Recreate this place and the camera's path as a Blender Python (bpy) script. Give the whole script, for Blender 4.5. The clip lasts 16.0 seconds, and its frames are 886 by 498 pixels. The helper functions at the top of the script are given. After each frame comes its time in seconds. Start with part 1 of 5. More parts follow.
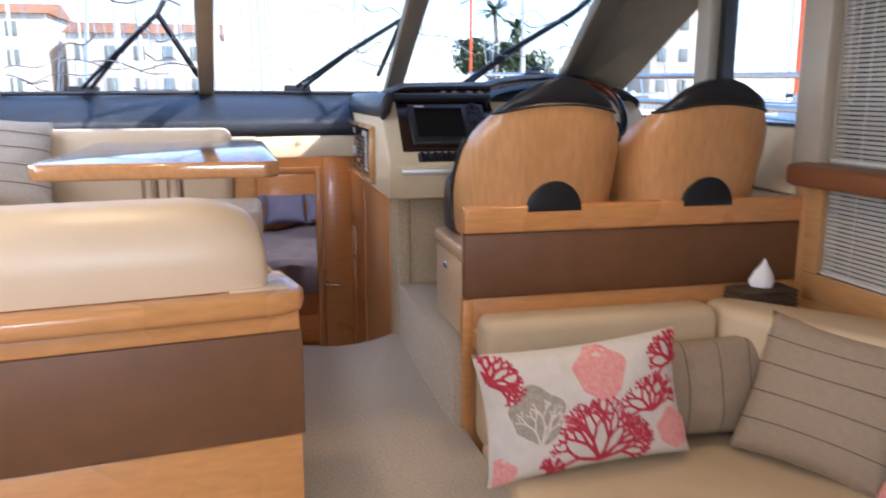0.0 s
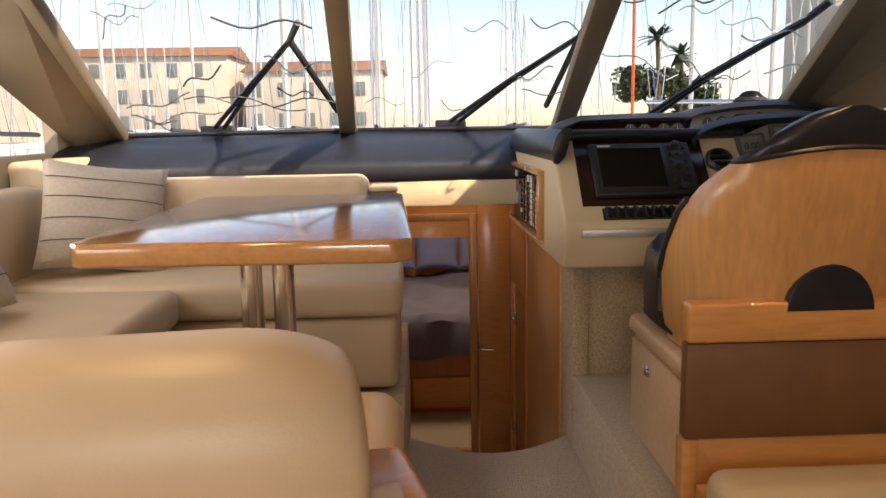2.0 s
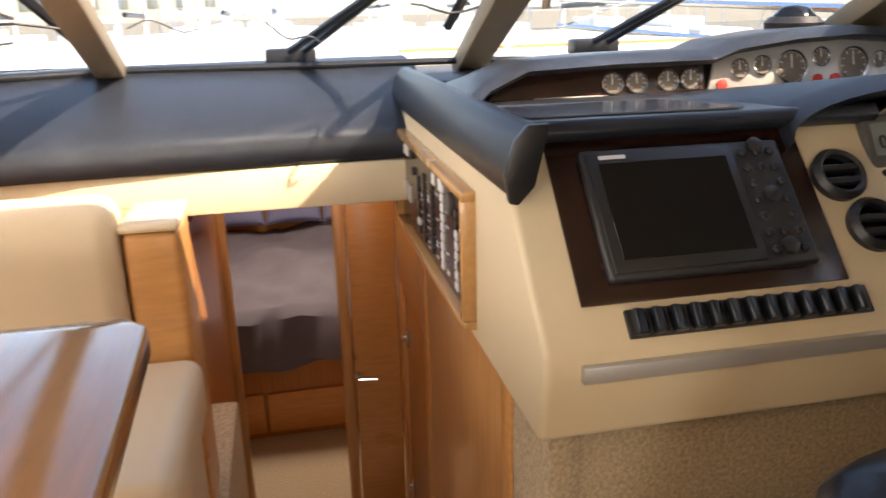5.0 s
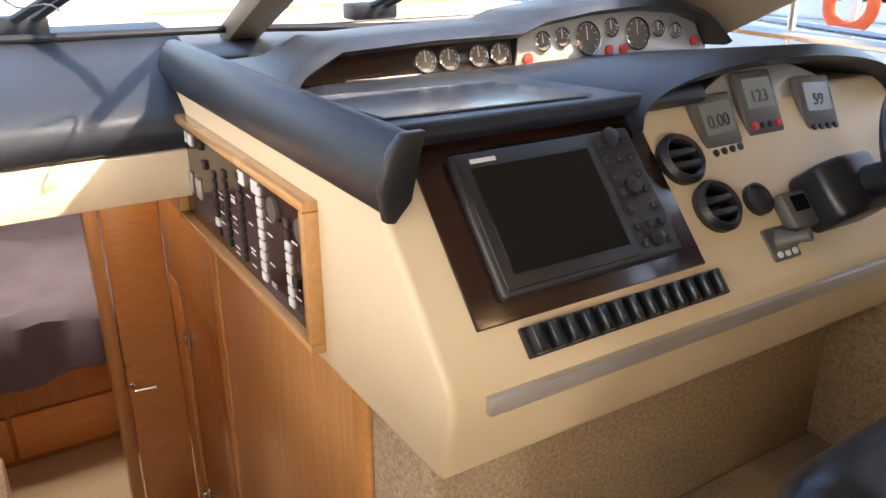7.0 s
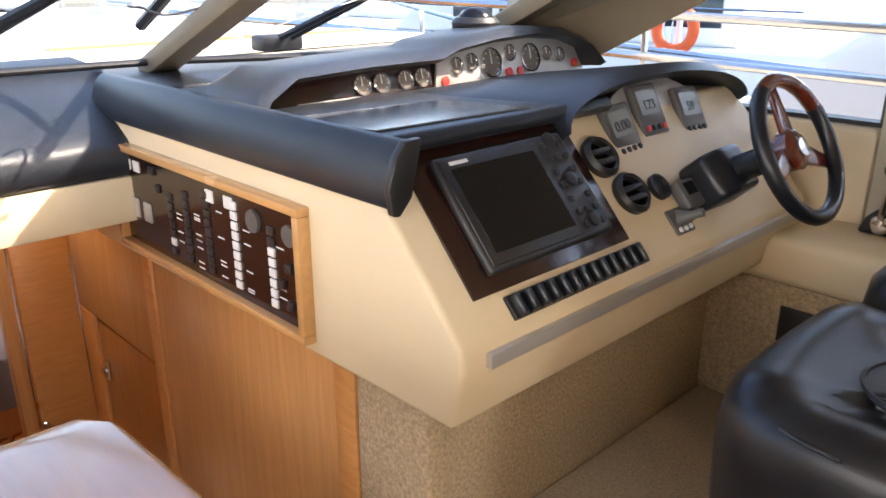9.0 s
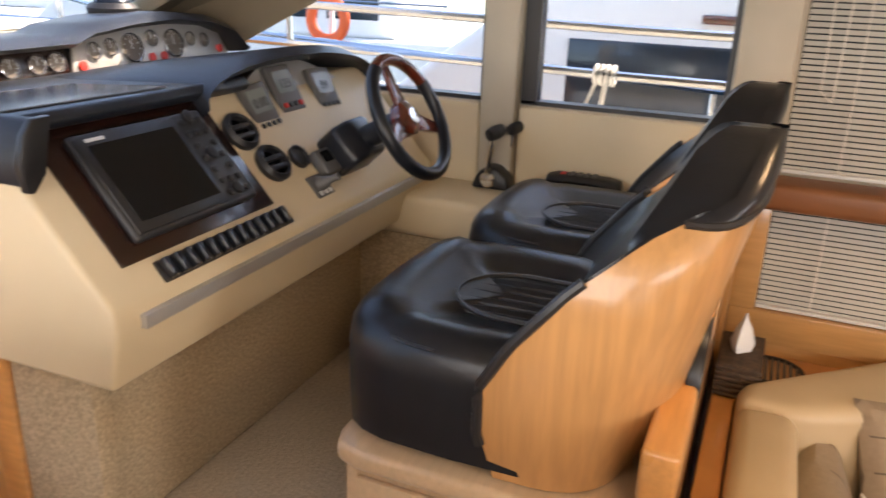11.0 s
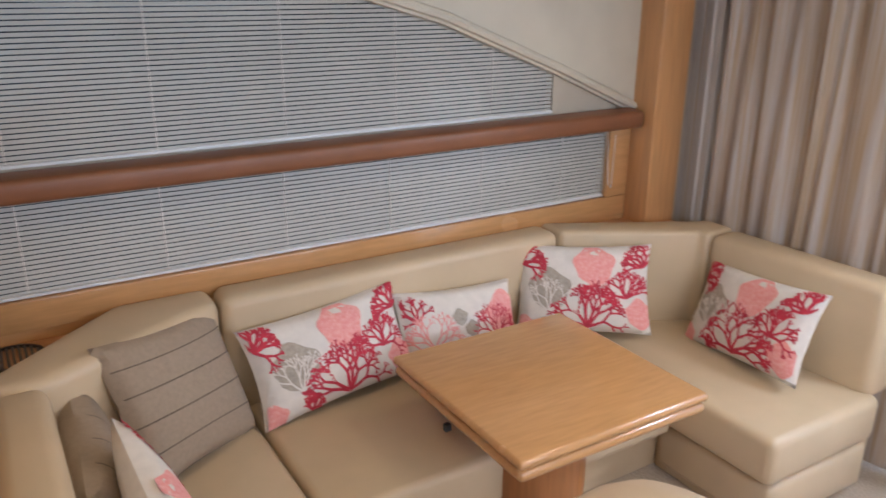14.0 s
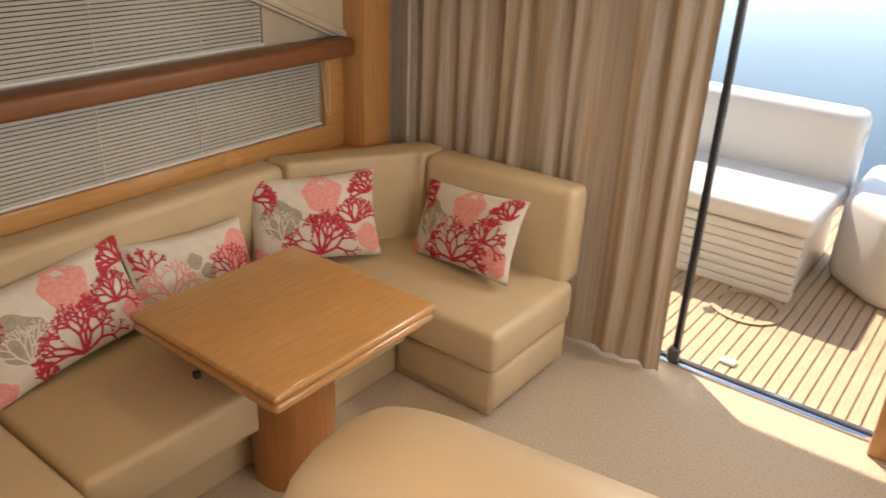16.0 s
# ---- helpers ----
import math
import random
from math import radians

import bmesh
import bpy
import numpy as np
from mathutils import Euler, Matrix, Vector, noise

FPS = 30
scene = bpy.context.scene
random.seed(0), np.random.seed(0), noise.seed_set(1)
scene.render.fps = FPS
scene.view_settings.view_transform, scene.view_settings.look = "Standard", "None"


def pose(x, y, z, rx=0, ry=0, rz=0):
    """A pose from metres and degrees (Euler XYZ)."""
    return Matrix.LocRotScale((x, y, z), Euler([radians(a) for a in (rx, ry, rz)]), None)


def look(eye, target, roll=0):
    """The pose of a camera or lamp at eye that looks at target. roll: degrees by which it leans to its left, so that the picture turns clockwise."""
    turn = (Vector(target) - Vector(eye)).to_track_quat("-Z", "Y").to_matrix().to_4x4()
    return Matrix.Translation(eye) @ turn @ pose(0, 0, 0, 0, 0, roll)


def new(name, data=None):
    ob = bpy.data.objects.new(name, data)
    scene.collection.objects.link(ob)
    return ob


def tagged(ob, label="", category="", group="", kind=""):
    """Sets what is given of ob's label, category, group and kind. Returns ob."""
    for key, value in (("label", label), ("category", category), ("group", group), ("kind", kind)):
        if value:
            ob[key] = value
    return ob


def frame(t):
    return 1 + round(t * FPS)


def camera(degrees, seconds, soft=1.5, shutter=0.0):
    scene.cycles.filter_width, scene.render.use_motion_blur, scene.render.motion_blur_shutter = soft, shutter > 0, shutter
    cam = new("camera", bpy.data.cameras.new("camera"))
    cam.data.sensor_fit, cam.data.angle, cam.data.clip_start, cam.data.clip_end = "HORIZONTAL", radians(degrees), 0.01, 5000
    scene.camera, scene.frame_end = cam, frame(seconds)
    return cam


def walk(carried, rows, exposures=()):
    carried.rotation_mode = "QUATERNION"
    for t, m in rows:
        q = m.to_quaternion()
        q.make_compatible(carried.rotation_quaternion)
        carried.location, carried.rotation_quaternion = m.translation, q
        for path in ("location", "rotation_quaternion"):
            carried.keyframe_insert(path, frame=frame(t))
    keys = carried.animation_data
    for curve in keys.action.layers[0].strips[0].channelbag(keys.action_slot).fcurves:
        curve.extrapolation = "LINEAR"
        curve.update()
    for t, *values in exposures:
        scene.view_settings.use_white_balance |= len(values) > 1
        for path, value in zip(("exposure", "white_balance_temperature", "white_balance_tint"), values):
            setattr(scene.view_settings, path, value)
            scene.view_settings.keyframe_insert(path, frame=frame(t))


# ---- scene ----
cam = camera(59.2, 16.0, soft=1.5, shutter=0.4)
PATH = [
    (0, (-0.213, 0.538, 1.487), (0.238, 2.447, 1.096), 0.0),
    (0.5, (-0.195, 0.709, 1.49), (0.089, 2.666, 1.191), 0.6),
    (1, (-0.202, 0.918, 1.491), (-0.014, 2.888, 1.203), 0.1),
    (1.5, (-0.214, 1.124, 1.512), (-0.078, 3.096, 1.209), -1.1),
    (2, (-0.146, 1.34, 1.512), (-0.082, 3.314, 1.198), -1.0),
    (2.5, (-0.104, 1.546, 1.507), (-0.07, 3.515, 1.16), -0.4),
    (3, (-0.09, 1.854, 1.499), (-0.041, 3.818, 1.127), -0.5),
    (3.5, (-0.057, 2.127, 1.513), (0.036, 4.08, 1.093), -1.1),
    (4, (-0.004, 2.438, 1.556), (0.126, 4.377, 1.086), -0.2),
    (4.5, (0.01, 2.659, 1.612), (0.168, 4.58, 1.077), -1.1),
    (5, (-0.005, 2.884, 1.672), (0.371, 4.752, 1.065), -1.5),
    (7.5, (-0.195, 3.126, 1.73), (0.869, 4.653, 0.998), 0.4),
    (8, (-0.282, 3.107, 1.735), (0.863, 4.597, 1.052), 0.5),
    (10.5, (-0.543, 2.978, 1.753), (1.068, 3.928, 1.045), 0.8),
    (11, (-0.534, 2.903, 1.743), (1.203, 3.623, 1.064), 2.1),
    (11.5, (-0.566, 2.939, 1.768), (1.271, 3.373, 1.106), 2.5),
    (12, (-0.585, 2.92, 1.81), (1.295, 3.017, 1.136), 1.5),
    (12.5, (-0.631, 2.899, 1.822), (1.239, 2.675, 1.15), 2.1),
    (13, (-0.682, 2.863, 1.823), (1.138, 2.342, 1.177), 1.3),
    (13.5, (-0.712, 2.843, 1.835), (1.003, 2.052, 1.175), 1.3),
    (14, (-0.791, 2.792, 1.788), (0.817, 1.805, 1.125), 0.4),
    (14.5, (-0.807, 2.791, 1.832), (0.668, 1.65, 1.109), 1.0),
    (15, (-0.818, 2.812, 1.85), (0.54, 1.556, 1.091), 1.4),
    (15.5, (-0.831, 2.829, 1.87), (0.406, 1.478, 1.068), 1.6),
    (16, (-0.84, 2.843, 1.89), (0.251, 1.4, 1.036), 2.3),
]
walk(cam, [(t, look(e, g, r)) for t, e, g, r in PATH], exposures=[(0.0, 1.5, 5800, 16), (0.5, 1.05, 6900, 18), (1.0, 1.05, 8400, 20), (1.5, 0.9, 8400, 22), (2.5, 0.8, 7700, 18), (3.5, 1.0, 7300, 18), (5.0, 1.75, 8000, 16), (7.5, 2.2, 7500, 16), (8.0, 2.2, 7500, 16), (10.5, 1.95, 6800, 16), (11.0, 1.95, 7600, 18), (12.0, 1.8, 7000, 18), (13.5, 1.6, 5900, 14), (14.5, 1.5, 5300, 12), (15.2, 1.35, 5300, 12), (15.6, 1.25, 6700, 14), (16.0, 1.15, 7600, 14)])

# ---- light ----
SUN = Vector((0.56, -0.40, 0.72)).normalized()
world = bpy.data.worlds.new("world")
scene.world = world
world.use_nodes = True
wn = world.node_tree
sky = wn.nodes.new("ShaderNodeTexSky")
sky.sky_type, sky.sun_disc = "NISHITA", False
sky.sun_elevation, sky.sun_rotation = math.asin(SUN.z), math.atan2(SUN.x, SUN.y)
sky.ozone_density, sky.dust_density = 3.0, 0.6
wn.links.new(sky.outputs[0], wn.nodes["Background"].inputs[0])
wn.nodes["Background"].inputs[1].default_value = 0.15
sun = new("sun", bpy.data.lights.new("sun", "SUN"))
sun.data.energy, sun.data.angle, sun.data.color = 3.6, radians(0.6), (1.0, 0.93, 0.82)
sun.matrix_world = look(SUN * 40, (0, 0, 0))


def sky_fill(name, size_x, size_y, eye, target, watts, color=(0.9, 0.95, 1.0)):
    """An area lamp added in an opening to stand in for sky light."""
    d = bpy.data.lights.new(name, "AREA")
    d.shape, d.size, d.size_y, d.energy, d.color = "RECTANGLE", size_x, size_y, watts, color
    o = new(name, d)
    o.matrix_world = look(eye, target)
    return o


sky_fill("port_sky_fill", 1.2, 0.5, (-1.73, 3.55, 1.68), (0.0, 3.5, 1.2), 5)
# Lamp added in the unseen aft port window to light the lounge.
sky_fill("port_aft_sky_fill", 1.8, 0.55, (-1.73, 1.5, 1.6), (0.0, 1.3, 1.0), 8)
# Lamp added high in the doorway, out of view, to brighten the dinette cabinet.
sky_fill("door_sky_fill", 0.7, 0.3, (-0.32, -0.14, 1.76), (-0.4, 2.0, 0.8), 8)
# Four unseen ceiling spots, added as warm fill for the saloon.
for dx, dy in ((-0.6, 1.0), (0.75, 1.0), (-0.6, 2.6), (0.75, 2.6)):
    d = bpy.data.lights.new("unseen_downlight", "SPOT")
    d.energy, d.spot_size, d.spot_blend, d.color, d.shadow_soft_size = 5, radians(150), 1.0, (1.0, 0.72, 0.42), 0.06
    new("unseen_downlight", d).matrix_world = look((dx, dy, 1.97), (dx, dy + 0.001, 0))

for at, aim, watts in (((0.0, 7.1, 1.38), (0, 7.1, 0), 7), ((0.05, 5.75, 1.38), (0.05, 5.76, 0), 1.3)):
    d = bpy.data.lights.new("cabin_lamp", "AREA")
    d.size, d.energy, d.color = 0.4, watts, (1.0, 0.85, 0.68)
    new("cabin_lamp", d).matrix_world = look(at, aim)


# ---- materials ----
def mat(name, color, rough=0.5, metal=0.0, vary=0.12, scale=6.0, bump=0.0, bscale=200.0, stretch=(1, 1, 1), coat=0.0, color2=None, detail=4.0):
    m = bpy.data.materials.new(name)
    m.use_nodes = True
    t = m.node_tree
    N, L = t.nodes, t.links
    p = N["Principled BSDF"]
    p.inputs["Roughness"].default_value, p.inputs["Metallic"].default_value = rough, metal
    p.inputs["Coat Weight"].default_value, p.inputs["Coat Roughness"].default_value = coat, 0.12
    tc, mp = N.new("ShaderNodeTexCoord"), N.new("ShaderNodeMapping")
    mp.inputs["Scale"].default_value = stretch
    L.new(tc.outputs["Object"], mp.inputs[0])
    n1 = N.new("ShaderNodeTexNoise")
    n1.inputs["Scale"].default_value, n1.inputs["Detail"].default_value = scale, detail
    L.new(mp.outputs[0], n1.inputs["Vector"])
    r = N.new("ShaderNodeValToRGB")
    c2 = color2 or tuple(c * (1 - 2 * vary) for c in color)
    r.color_ramp.elements[0].position, r.color_ramp.elements[1].position = 0.3, 0.7
    r.color_ramp.elements[0].color, r.color_ramp.elements[1].color = (*c2, 1), (*color, 1)
    L.new(n1.outputs[0], r.inputs[0])
    L.new(r.outputs[0], p.inputs["Base Color"])
    rr = N.new("ShaderNodeMapRange")
    rr.inputs["To Min"].default_value, rr.inputs["To Max"].default_value = max(0.02, rough - 0.06), min(1, rough + 0.06)
    n3 = N.new("ShaderNodeTexNoise")
    n3.inputs["Scale"].default_value = 3.0
    L.new(tc.outputs["Object"], n3.inputs["Vector"])
    L.new(n3.outputs[0], rr.inputs[0])
    L.new(rr.outputs[0], p.inputs["Roughness"])
    if bump:
        n2, b = N.new("ShaderNodeTexNoise"), N.new("ShaderNodeBump")
        n2.inputs["Scale"].default_value, n2.inputs["Detail"].default_value = bscale, 3.0
        b.inputs["Strength"].default_value, b.inputs["Distance"].default_value = bump, 0.004
        L.new(mp.outputs[0], n2.inputs["Vector"])
        L.new(n2.outputs[0], b.inputs["Height"])
        L.new(b.outputs[0], p.inputs["Normal"])
    return m


WOOD = mat("cherry_wood", (0.62, 0.29, 0.095), 0.3, vary=0.09, scale=9, stretch=(1.2, 1.2, 9), coat=0.35, bump=0.03, bscale=60)
WOOD_H = mat("cherry_wood_long", (0.62, 0.29, 0.095), 0.28, vary=0.09, scale=9, stretch=(1.2, 9, 9), coat=0.4, bump=0.03, bscale=60)
WOOD_V = mat("cherry_wood_upright", (0.60, 0.31, 0.12), 0.32, vary=0.1, scale=7, stretch=(10, 10, 0.6), coat=0.3)
WOOD_Y = mat("cherry_wood_fore_aft", (0.58, 0.31, 0.12), 0.25, vary=0.08, scale=8, stretch=(9, 1.0, 9), coat=0.5)
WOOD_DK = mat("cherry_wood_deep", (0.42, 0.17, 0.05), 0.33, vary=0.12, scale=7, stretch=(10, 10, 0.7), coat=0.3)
BROWN = mat("brown_leatherette_band", (0.17, 0.075, 0.03), 0.5, vary=0.08, scale=14, bump=0.12, bscale=350)
RAIL = mat("brown_leather_rail", (0.24, 0.095, 0.04), 0.42, vary=0.08, bump=0.1, bscale=400)
CREAM = mat("cream_leather", (0.60, 0.47, 0.30), 0.42, vary=0.05, scale=5, bump=0.1, bscale=260)
CREAM_W = mat("pale_cream_leather", (0.66, 0.51, 0.34), 0.4, vary=0.04, scale=5, bump=0.1, bscale=260)
GELCOAT = mat("cream_painted_panel", (0.72, 0.59, 0.39), 0.5, vary=0.03, scale=4, bump=0.05, bscale=500)
LINING = mat("beige_headliner", (0.60, 0.54, 0.42), 0.7, vary=0.04, bump=0.06, bscale=300)
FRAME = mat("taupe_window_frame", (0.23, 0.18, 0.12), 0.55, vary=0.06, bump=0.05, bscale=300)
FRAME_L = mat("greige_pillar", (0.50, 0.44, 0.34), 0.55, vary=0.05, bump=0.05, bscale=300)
DASH = mat("charcoal_dash_vinyl", (0.017, 0.021, 0.029), 0.38, vary=0.12, scale=12, bump=0.18, bscale=420)
BLACK = mat("black_leather", (0.010, 0.012, 0.017), 0.33, vary=0.15, scale=18, bump=0.07, bscale=150)
PLASTIC = mat("black_plastic", (0.02, 0.02, 0.022), 0.4, vary=0.1, bump=0.05, bscale=500)
GREY = mat("grey_plastic", (0.10, 0.095, 0.09), 0.45, vary=0.06)
SCREEN = mat("dark_screen", (0.006, 0.006, 0.007), 0.12, vary=0.1)
LCD = mat("grey_lcd", (0.20, 0.22, 0.20), 0.25, vary=0.05)
BURL = mat("dark_burl_veneer", (0.035, 0.012, 0.008), 0.22, vary=0.4, scale=30, stretch=(1, 5, 5), coat=0.3)
PLOTTER = mat("dark_plotter_case", (0.028, 0.028, 0.03), 0.42, vary=0.08, bump=0.04, bscale=500)
PALE_WOOD = mat("pale_lacquered_wood", (0.66, 0.47, 0.29), 0.35, vary=0.07, scale=8, stretch=(1.2, 9, 9), coat=0.3)
MAHOG = mat("gloss_mahogany", (0.16, 0.03, 0.015), 0.15, vary=0.25, scale=20, stretch=(1, 6, 1), coat=0.8)
SILVER = mat("brushed_silver", (0.55, 0.53, 0.50), 0.4, 0.55, vary=0.05)
CHROME = mat("chrome", (0.75, 0.75, 0.76), 0.12, 1.0, vary=0.02)
RED = mat("red_button", (0.7, 0.04, 0.03), 0.35, vary=0.05)
WHITE = mat("white_plastic", (0.78, 0.78, 0.76), 0.4, vary=0.03)
CARPET = mat("beige_loop_carpet", (0.56, 0.47, 0.36), 0.95, vary=0.14, scale=110, bump=0.9, bscale=190)
CARPET_D = mat("flecked_carpet_lining", (0.58, 0.45, 0.29), 0.95, vary=0.22, scale=130, bump=0.9, bscale=170)
TAUPE = mat("taupe_linen", (0.36, 0.28, 0.20), 0.85, vary=0.06, scale=80, bump=0.3, bscale=500)
LINEN = mat("white_cotton", (0.74, 0.69, 0.62), 0.85, vary=0.05, scale=30, bump=0.25, bscale=400)
CORAL = mat("red_coral_print", (0.58, 0.045, 0.075), 0.85, vary=0.15, scale=60)
SALMON = mat("salmon_coral_print", (0.74, 0.27, 0.25), 0.85, vary=0.2, scale=90, color2=(0.8, 0.42, 0.38))
SAND = mat("sand_coral_print", (0.47, 0.41, 0.33), 0.85, vary=0.15, scale=90)
THREAD = mat("stitching", (0.16, 0.12, 0.085), 0.8)
CURTAIN = mat("striped_curtain_cloth", (0.54, 0.49, 0.45), 0.85, vary=0.12, scale=3.6, stretch=(14, 14, 0.10), color2=(0.42, 0.29, 0.16), bump=0.2, bscale=350)
BLIND = mat("grey_blind_slat", (0.47, 0.46, 0.41), 0.45, vary=0.04)
WICKER = mat("dark_wicker", (0.10, 0.06, 0.035), 0.7, vary=0.3, scale=60)
TISSUE = mat("tissue_paper", (0.85, 0.85, 0.85), 0.9, vary=0.02)
BEDDING = mat("grey_violet_bedding", (0.15, 0.145, 0.205), 0.9, vary=0.1, scale=6)
PILLOWCASE = mat("blue_grey_pillowcase", (0.17, 0.19, 0.36), 0.9, vary=0.08)
TEAK = mat("weathered_teak", (0.56, 0.42, 0.28), 0.6, vary=0.12, scale=10, stretch=(9, 0.8, 9))
CAULK = mat("dark_caulk", (0.10, 0.08, 0.06), 0.7)
HULL = mat("white_gelcoat", (0.80, 0.80, 0.78), 0.3, vary=0.03, scale=2)
TINT = mat("dark_tinted_glass", (0.035, 0.05, 0.065), 0.12, vary=0.3, scale=2)
STEEL = mat("stainless_rail", (0.6, 0.62, 0.65), 0.2, 1.0, vary=0.03)
ORANGE = mat("orange_lifebuoy", (0.75, 0.12, 0.03), 0.5, vary=0.05)
ROPE = mat("white_rope", (0.72, 0.7, 0.66), 0.9, vary=0.1, scale=60, bump=0.4, bscale=120)
WATER = mat("harbour_water", (0.05, 0.09, 0.11), 0.12, vary=0.2, scale=0.4, bump=0.5, bscale=3)
# Sandstone paled in its colour to imitate the hazy, glaring view.
FACADE = mat("haze_paled_sandstone", (0.72, 0.62, 0.50), 0.8, vary=0.1, scale=0.3)
ROOF = mat("clay_roof", (0.34, 0.16, 0.08), 0.85, vary=0.15, scale=1)
LEAF = mat("dark_foliage", (0.055, 0.085, 0.03), 0.7, vary=0.25, scale=2)
BARK = mat("bark", (0.16, 0.11, 0.07), 0.9, vary=0.2)
MAST = mat("pale_mast", (0.62, 0.6, 0.56), 0.4, vary=0.05)
QUAY = mat("concrete_quay", (0.38, 0.35, 0.3), 0.85, vary=0.12)


def glass_mat(name, color=(0.96, 0.98, 0.98), rough=0.0):
    m = bpy.data.materials.new(name)
    m.use_nodes = True
    p = m.node_tree.nodes["Principled BSDF"]
    p.inputs["Base Color"].default_value = (*color, 1)
    p.inputs["Transmission Weight"].default_value, p.inputs["Roughness"].default_value, p.inputs["IOR"].default_value = 1.0, rough, 1.05
    return m


GLASS = glass_mat("window_glass")
FILM = glass_mat("clear_cover_crease", (0.30, 0.33, 0.35), 0.15)


# ---- mesh helpers ----
def finish(bm, bev=0.0, seg=2):
    if bev:
        bmesh.ops.bevel(bm, geom=[e for e in bm.edges if e.calc_face_angle(0) > 0.5], offset=bev, segments=seg, affect="EDGES", profile=0.5, clamp_overlap=True)
    bmesh.ops.recalc_face_normals(bm, faces=bm.faces)
    return bm


def box(x0, x1, y0, y1, z0, z1, bev=0.004, seg=2):
    bm = bmesh.new()
    bmesh.ops.create_cube(bm, size=1, matrix=Matrix.Translation(((x0 + x1) / 2, (y0 + y1) / 2, (z0 + z1) / 2)) @ Matrix.Diagonal((x1 - x0, y1 - y0, z1 - z0, 1)))
    return finish(bm, bev, seg)


def prism(pts, axis, a, b, bev=0.004, seg=2):
    """A polygon swept along an axis: points are (y, z) for x, (x, z) for y, (x, y) for z."""
    put = {"x": lambda p, s: (s, *p), "y": lambda p, s: (p[0], s, p[1]), "z": lambda p, s: (*p, s)}[axis]
    bm = bmesh.new()
    lo, hi = [bm.verts.new(put(p, a)) for p in pts], [bm.verts.new(put(p, b)) for p in pts]
    bm.faces.new(lo), bm.faces.new(hi[::-1])
    for i in range(len(pts)):
        j = (i + 1) % len(pts)
        bm.faces.new((lo[i], lo[j], hi[j], hi[i]))
    bmesh.ops.recalc_face_normals(bm, faces=bm.faces)
    return finish(bm, bev, seg)


def skin(rings, closed=True, caps=True):
    """A surface through rings of points."""
    bm = bmesh.new()
    vs = [[bm.verts.new(p) for p in r] for r in rings]
    n = len(rings[0])
    for a, b in zip(vs, vs[1:]):
        for i in range(n if closed else n - 1):
            j = (i + 1) % n
            bm.faces.new((a[i], a[j], b[j], b[i]))
    if caps and closed:
        bm.faces.new(vs[0]), bm.faces.new(vs[-1])
    bmesh.ops.recalc_face_normals(bm, faces=bm.faces)
    return bm


def lathe(profile, m=Matrix(), n=24, caps=True):
    return skin([[m @ Vector((r * math.cos(2 * math.pi * i / n), r * math.sin(2 * math.pi * i / n), z)) for i in range(n)] for r, z in profile], caps=caps)


def tube(pts, r, n=8):
    pts = [Vector(p) for p in pts]
    rings = []
    for i, p in enumerate(pts):
        d = (pts[min(i + 1, len(pts) - 1)] - pts[max(i - 1, 0)]).normalized()
        u = d.orthogonal().normalized() if abs(d.z) > 0.95 else d.cross(Vector((0, 0, 1))).normalized()
        v = d.cross(u)
        rings.append([p + r * (math.cos(2 * math.pi * k / n) * u + math.sin(2 * math.pi * k / n) * v) for k in range(n)])
    return skin(rings)


def slab(corners, thick):
    """A plate on four or more corners, thickened along its normal."""
    c = [Vector(p) for p in corners]
    nrm = (c[1] - c[0]).cross(c[2] - c[0]).normalized() * thick
    return skin([c, [p + nrm for p in c]])


def joined(*bms):
    out = bmesh.new()
    for b in bms:
        me = bpy.data.meshes.new("tmp")
        b.to_mesh(me)
        out.from_mesh(me)
        bpy.data.meshes.remove(me)
    return out


def moved(bm, m):
    bmesh.ops.transform(bm, matrix=m, verts=bm.verts)
    return bm


def mesh_of(name, bm, material, smooth=True):
    me = bpy.data.meshes.new(name)
    bm.to_mesh(me)
    bm.free()
    me.materials.append(material)
    if smooth:
        me.polygons.foreach_set("use_smooth", [True] * len(me.polygons))
        me.set_sharp_from_angle(angle=radians(40))
    return me


def part(name, bm, material, parent, label=""):
    o = new(name, mesh_of(name, bm, material))
    o.parent = parent
    if parent.type == "EMPTY":
        o.matrix_parent_inverse = parent.matrix_basis.inverted()
    return tagged(o, label)


def solid(name, bm, material, label="", category="", group="", kind=""):
    return tagged(new(name, mesh_of(name, bm, material)), label, category, group, kind)


def thing(name, at, label, category, group="", kind=""):
    o = new(name)
    o.location = at
    return tagged(o, label, category, group, kind)


def structure(name, bm, material, label=""):
    return solid(name, bm, material, label, kind="structure")


# ---- structure ----
WX, PX = 1.72, -1.72          # inner faces of the starboard and port walls
ground = structure("water", box(-900, 900, -900, 900, -1.6, -1.3, 0), WATER, "dark rippled harbour water around the boats")
structure("floor", box(PX, WX, -0.1, 1.9, -0.06, 0.0, 0), CARPET, "beige loop-pile carpet on the saloon floor")
structure("floor_step", box(-0.2, 0.45, 1.9, 2.2, -0.05, 0.18, 0.01), CARPET, "carpeted step up to the walkway")
arc = [(-0.22 + 0.62 * i / 12, 4.12 - 0.17 * math.sin(math.pi * i / 12)) for i in range(13)]
structure("floor_walkway", prism([(-0.22, 2.2), (0.45, 2.2)] + [(x + 0.02, y) for x, y in arc[::-1]], "z", -0.05, 0.363, 0.008), CARPET, "beige carpeted walkway with a curved front edge")
structure("floor_dinette", box(PX, -0.2, 2.2, 5.0, 0.1, 0.58, 0.012), CARPET_D, "carpeted raised platform under the dinette")
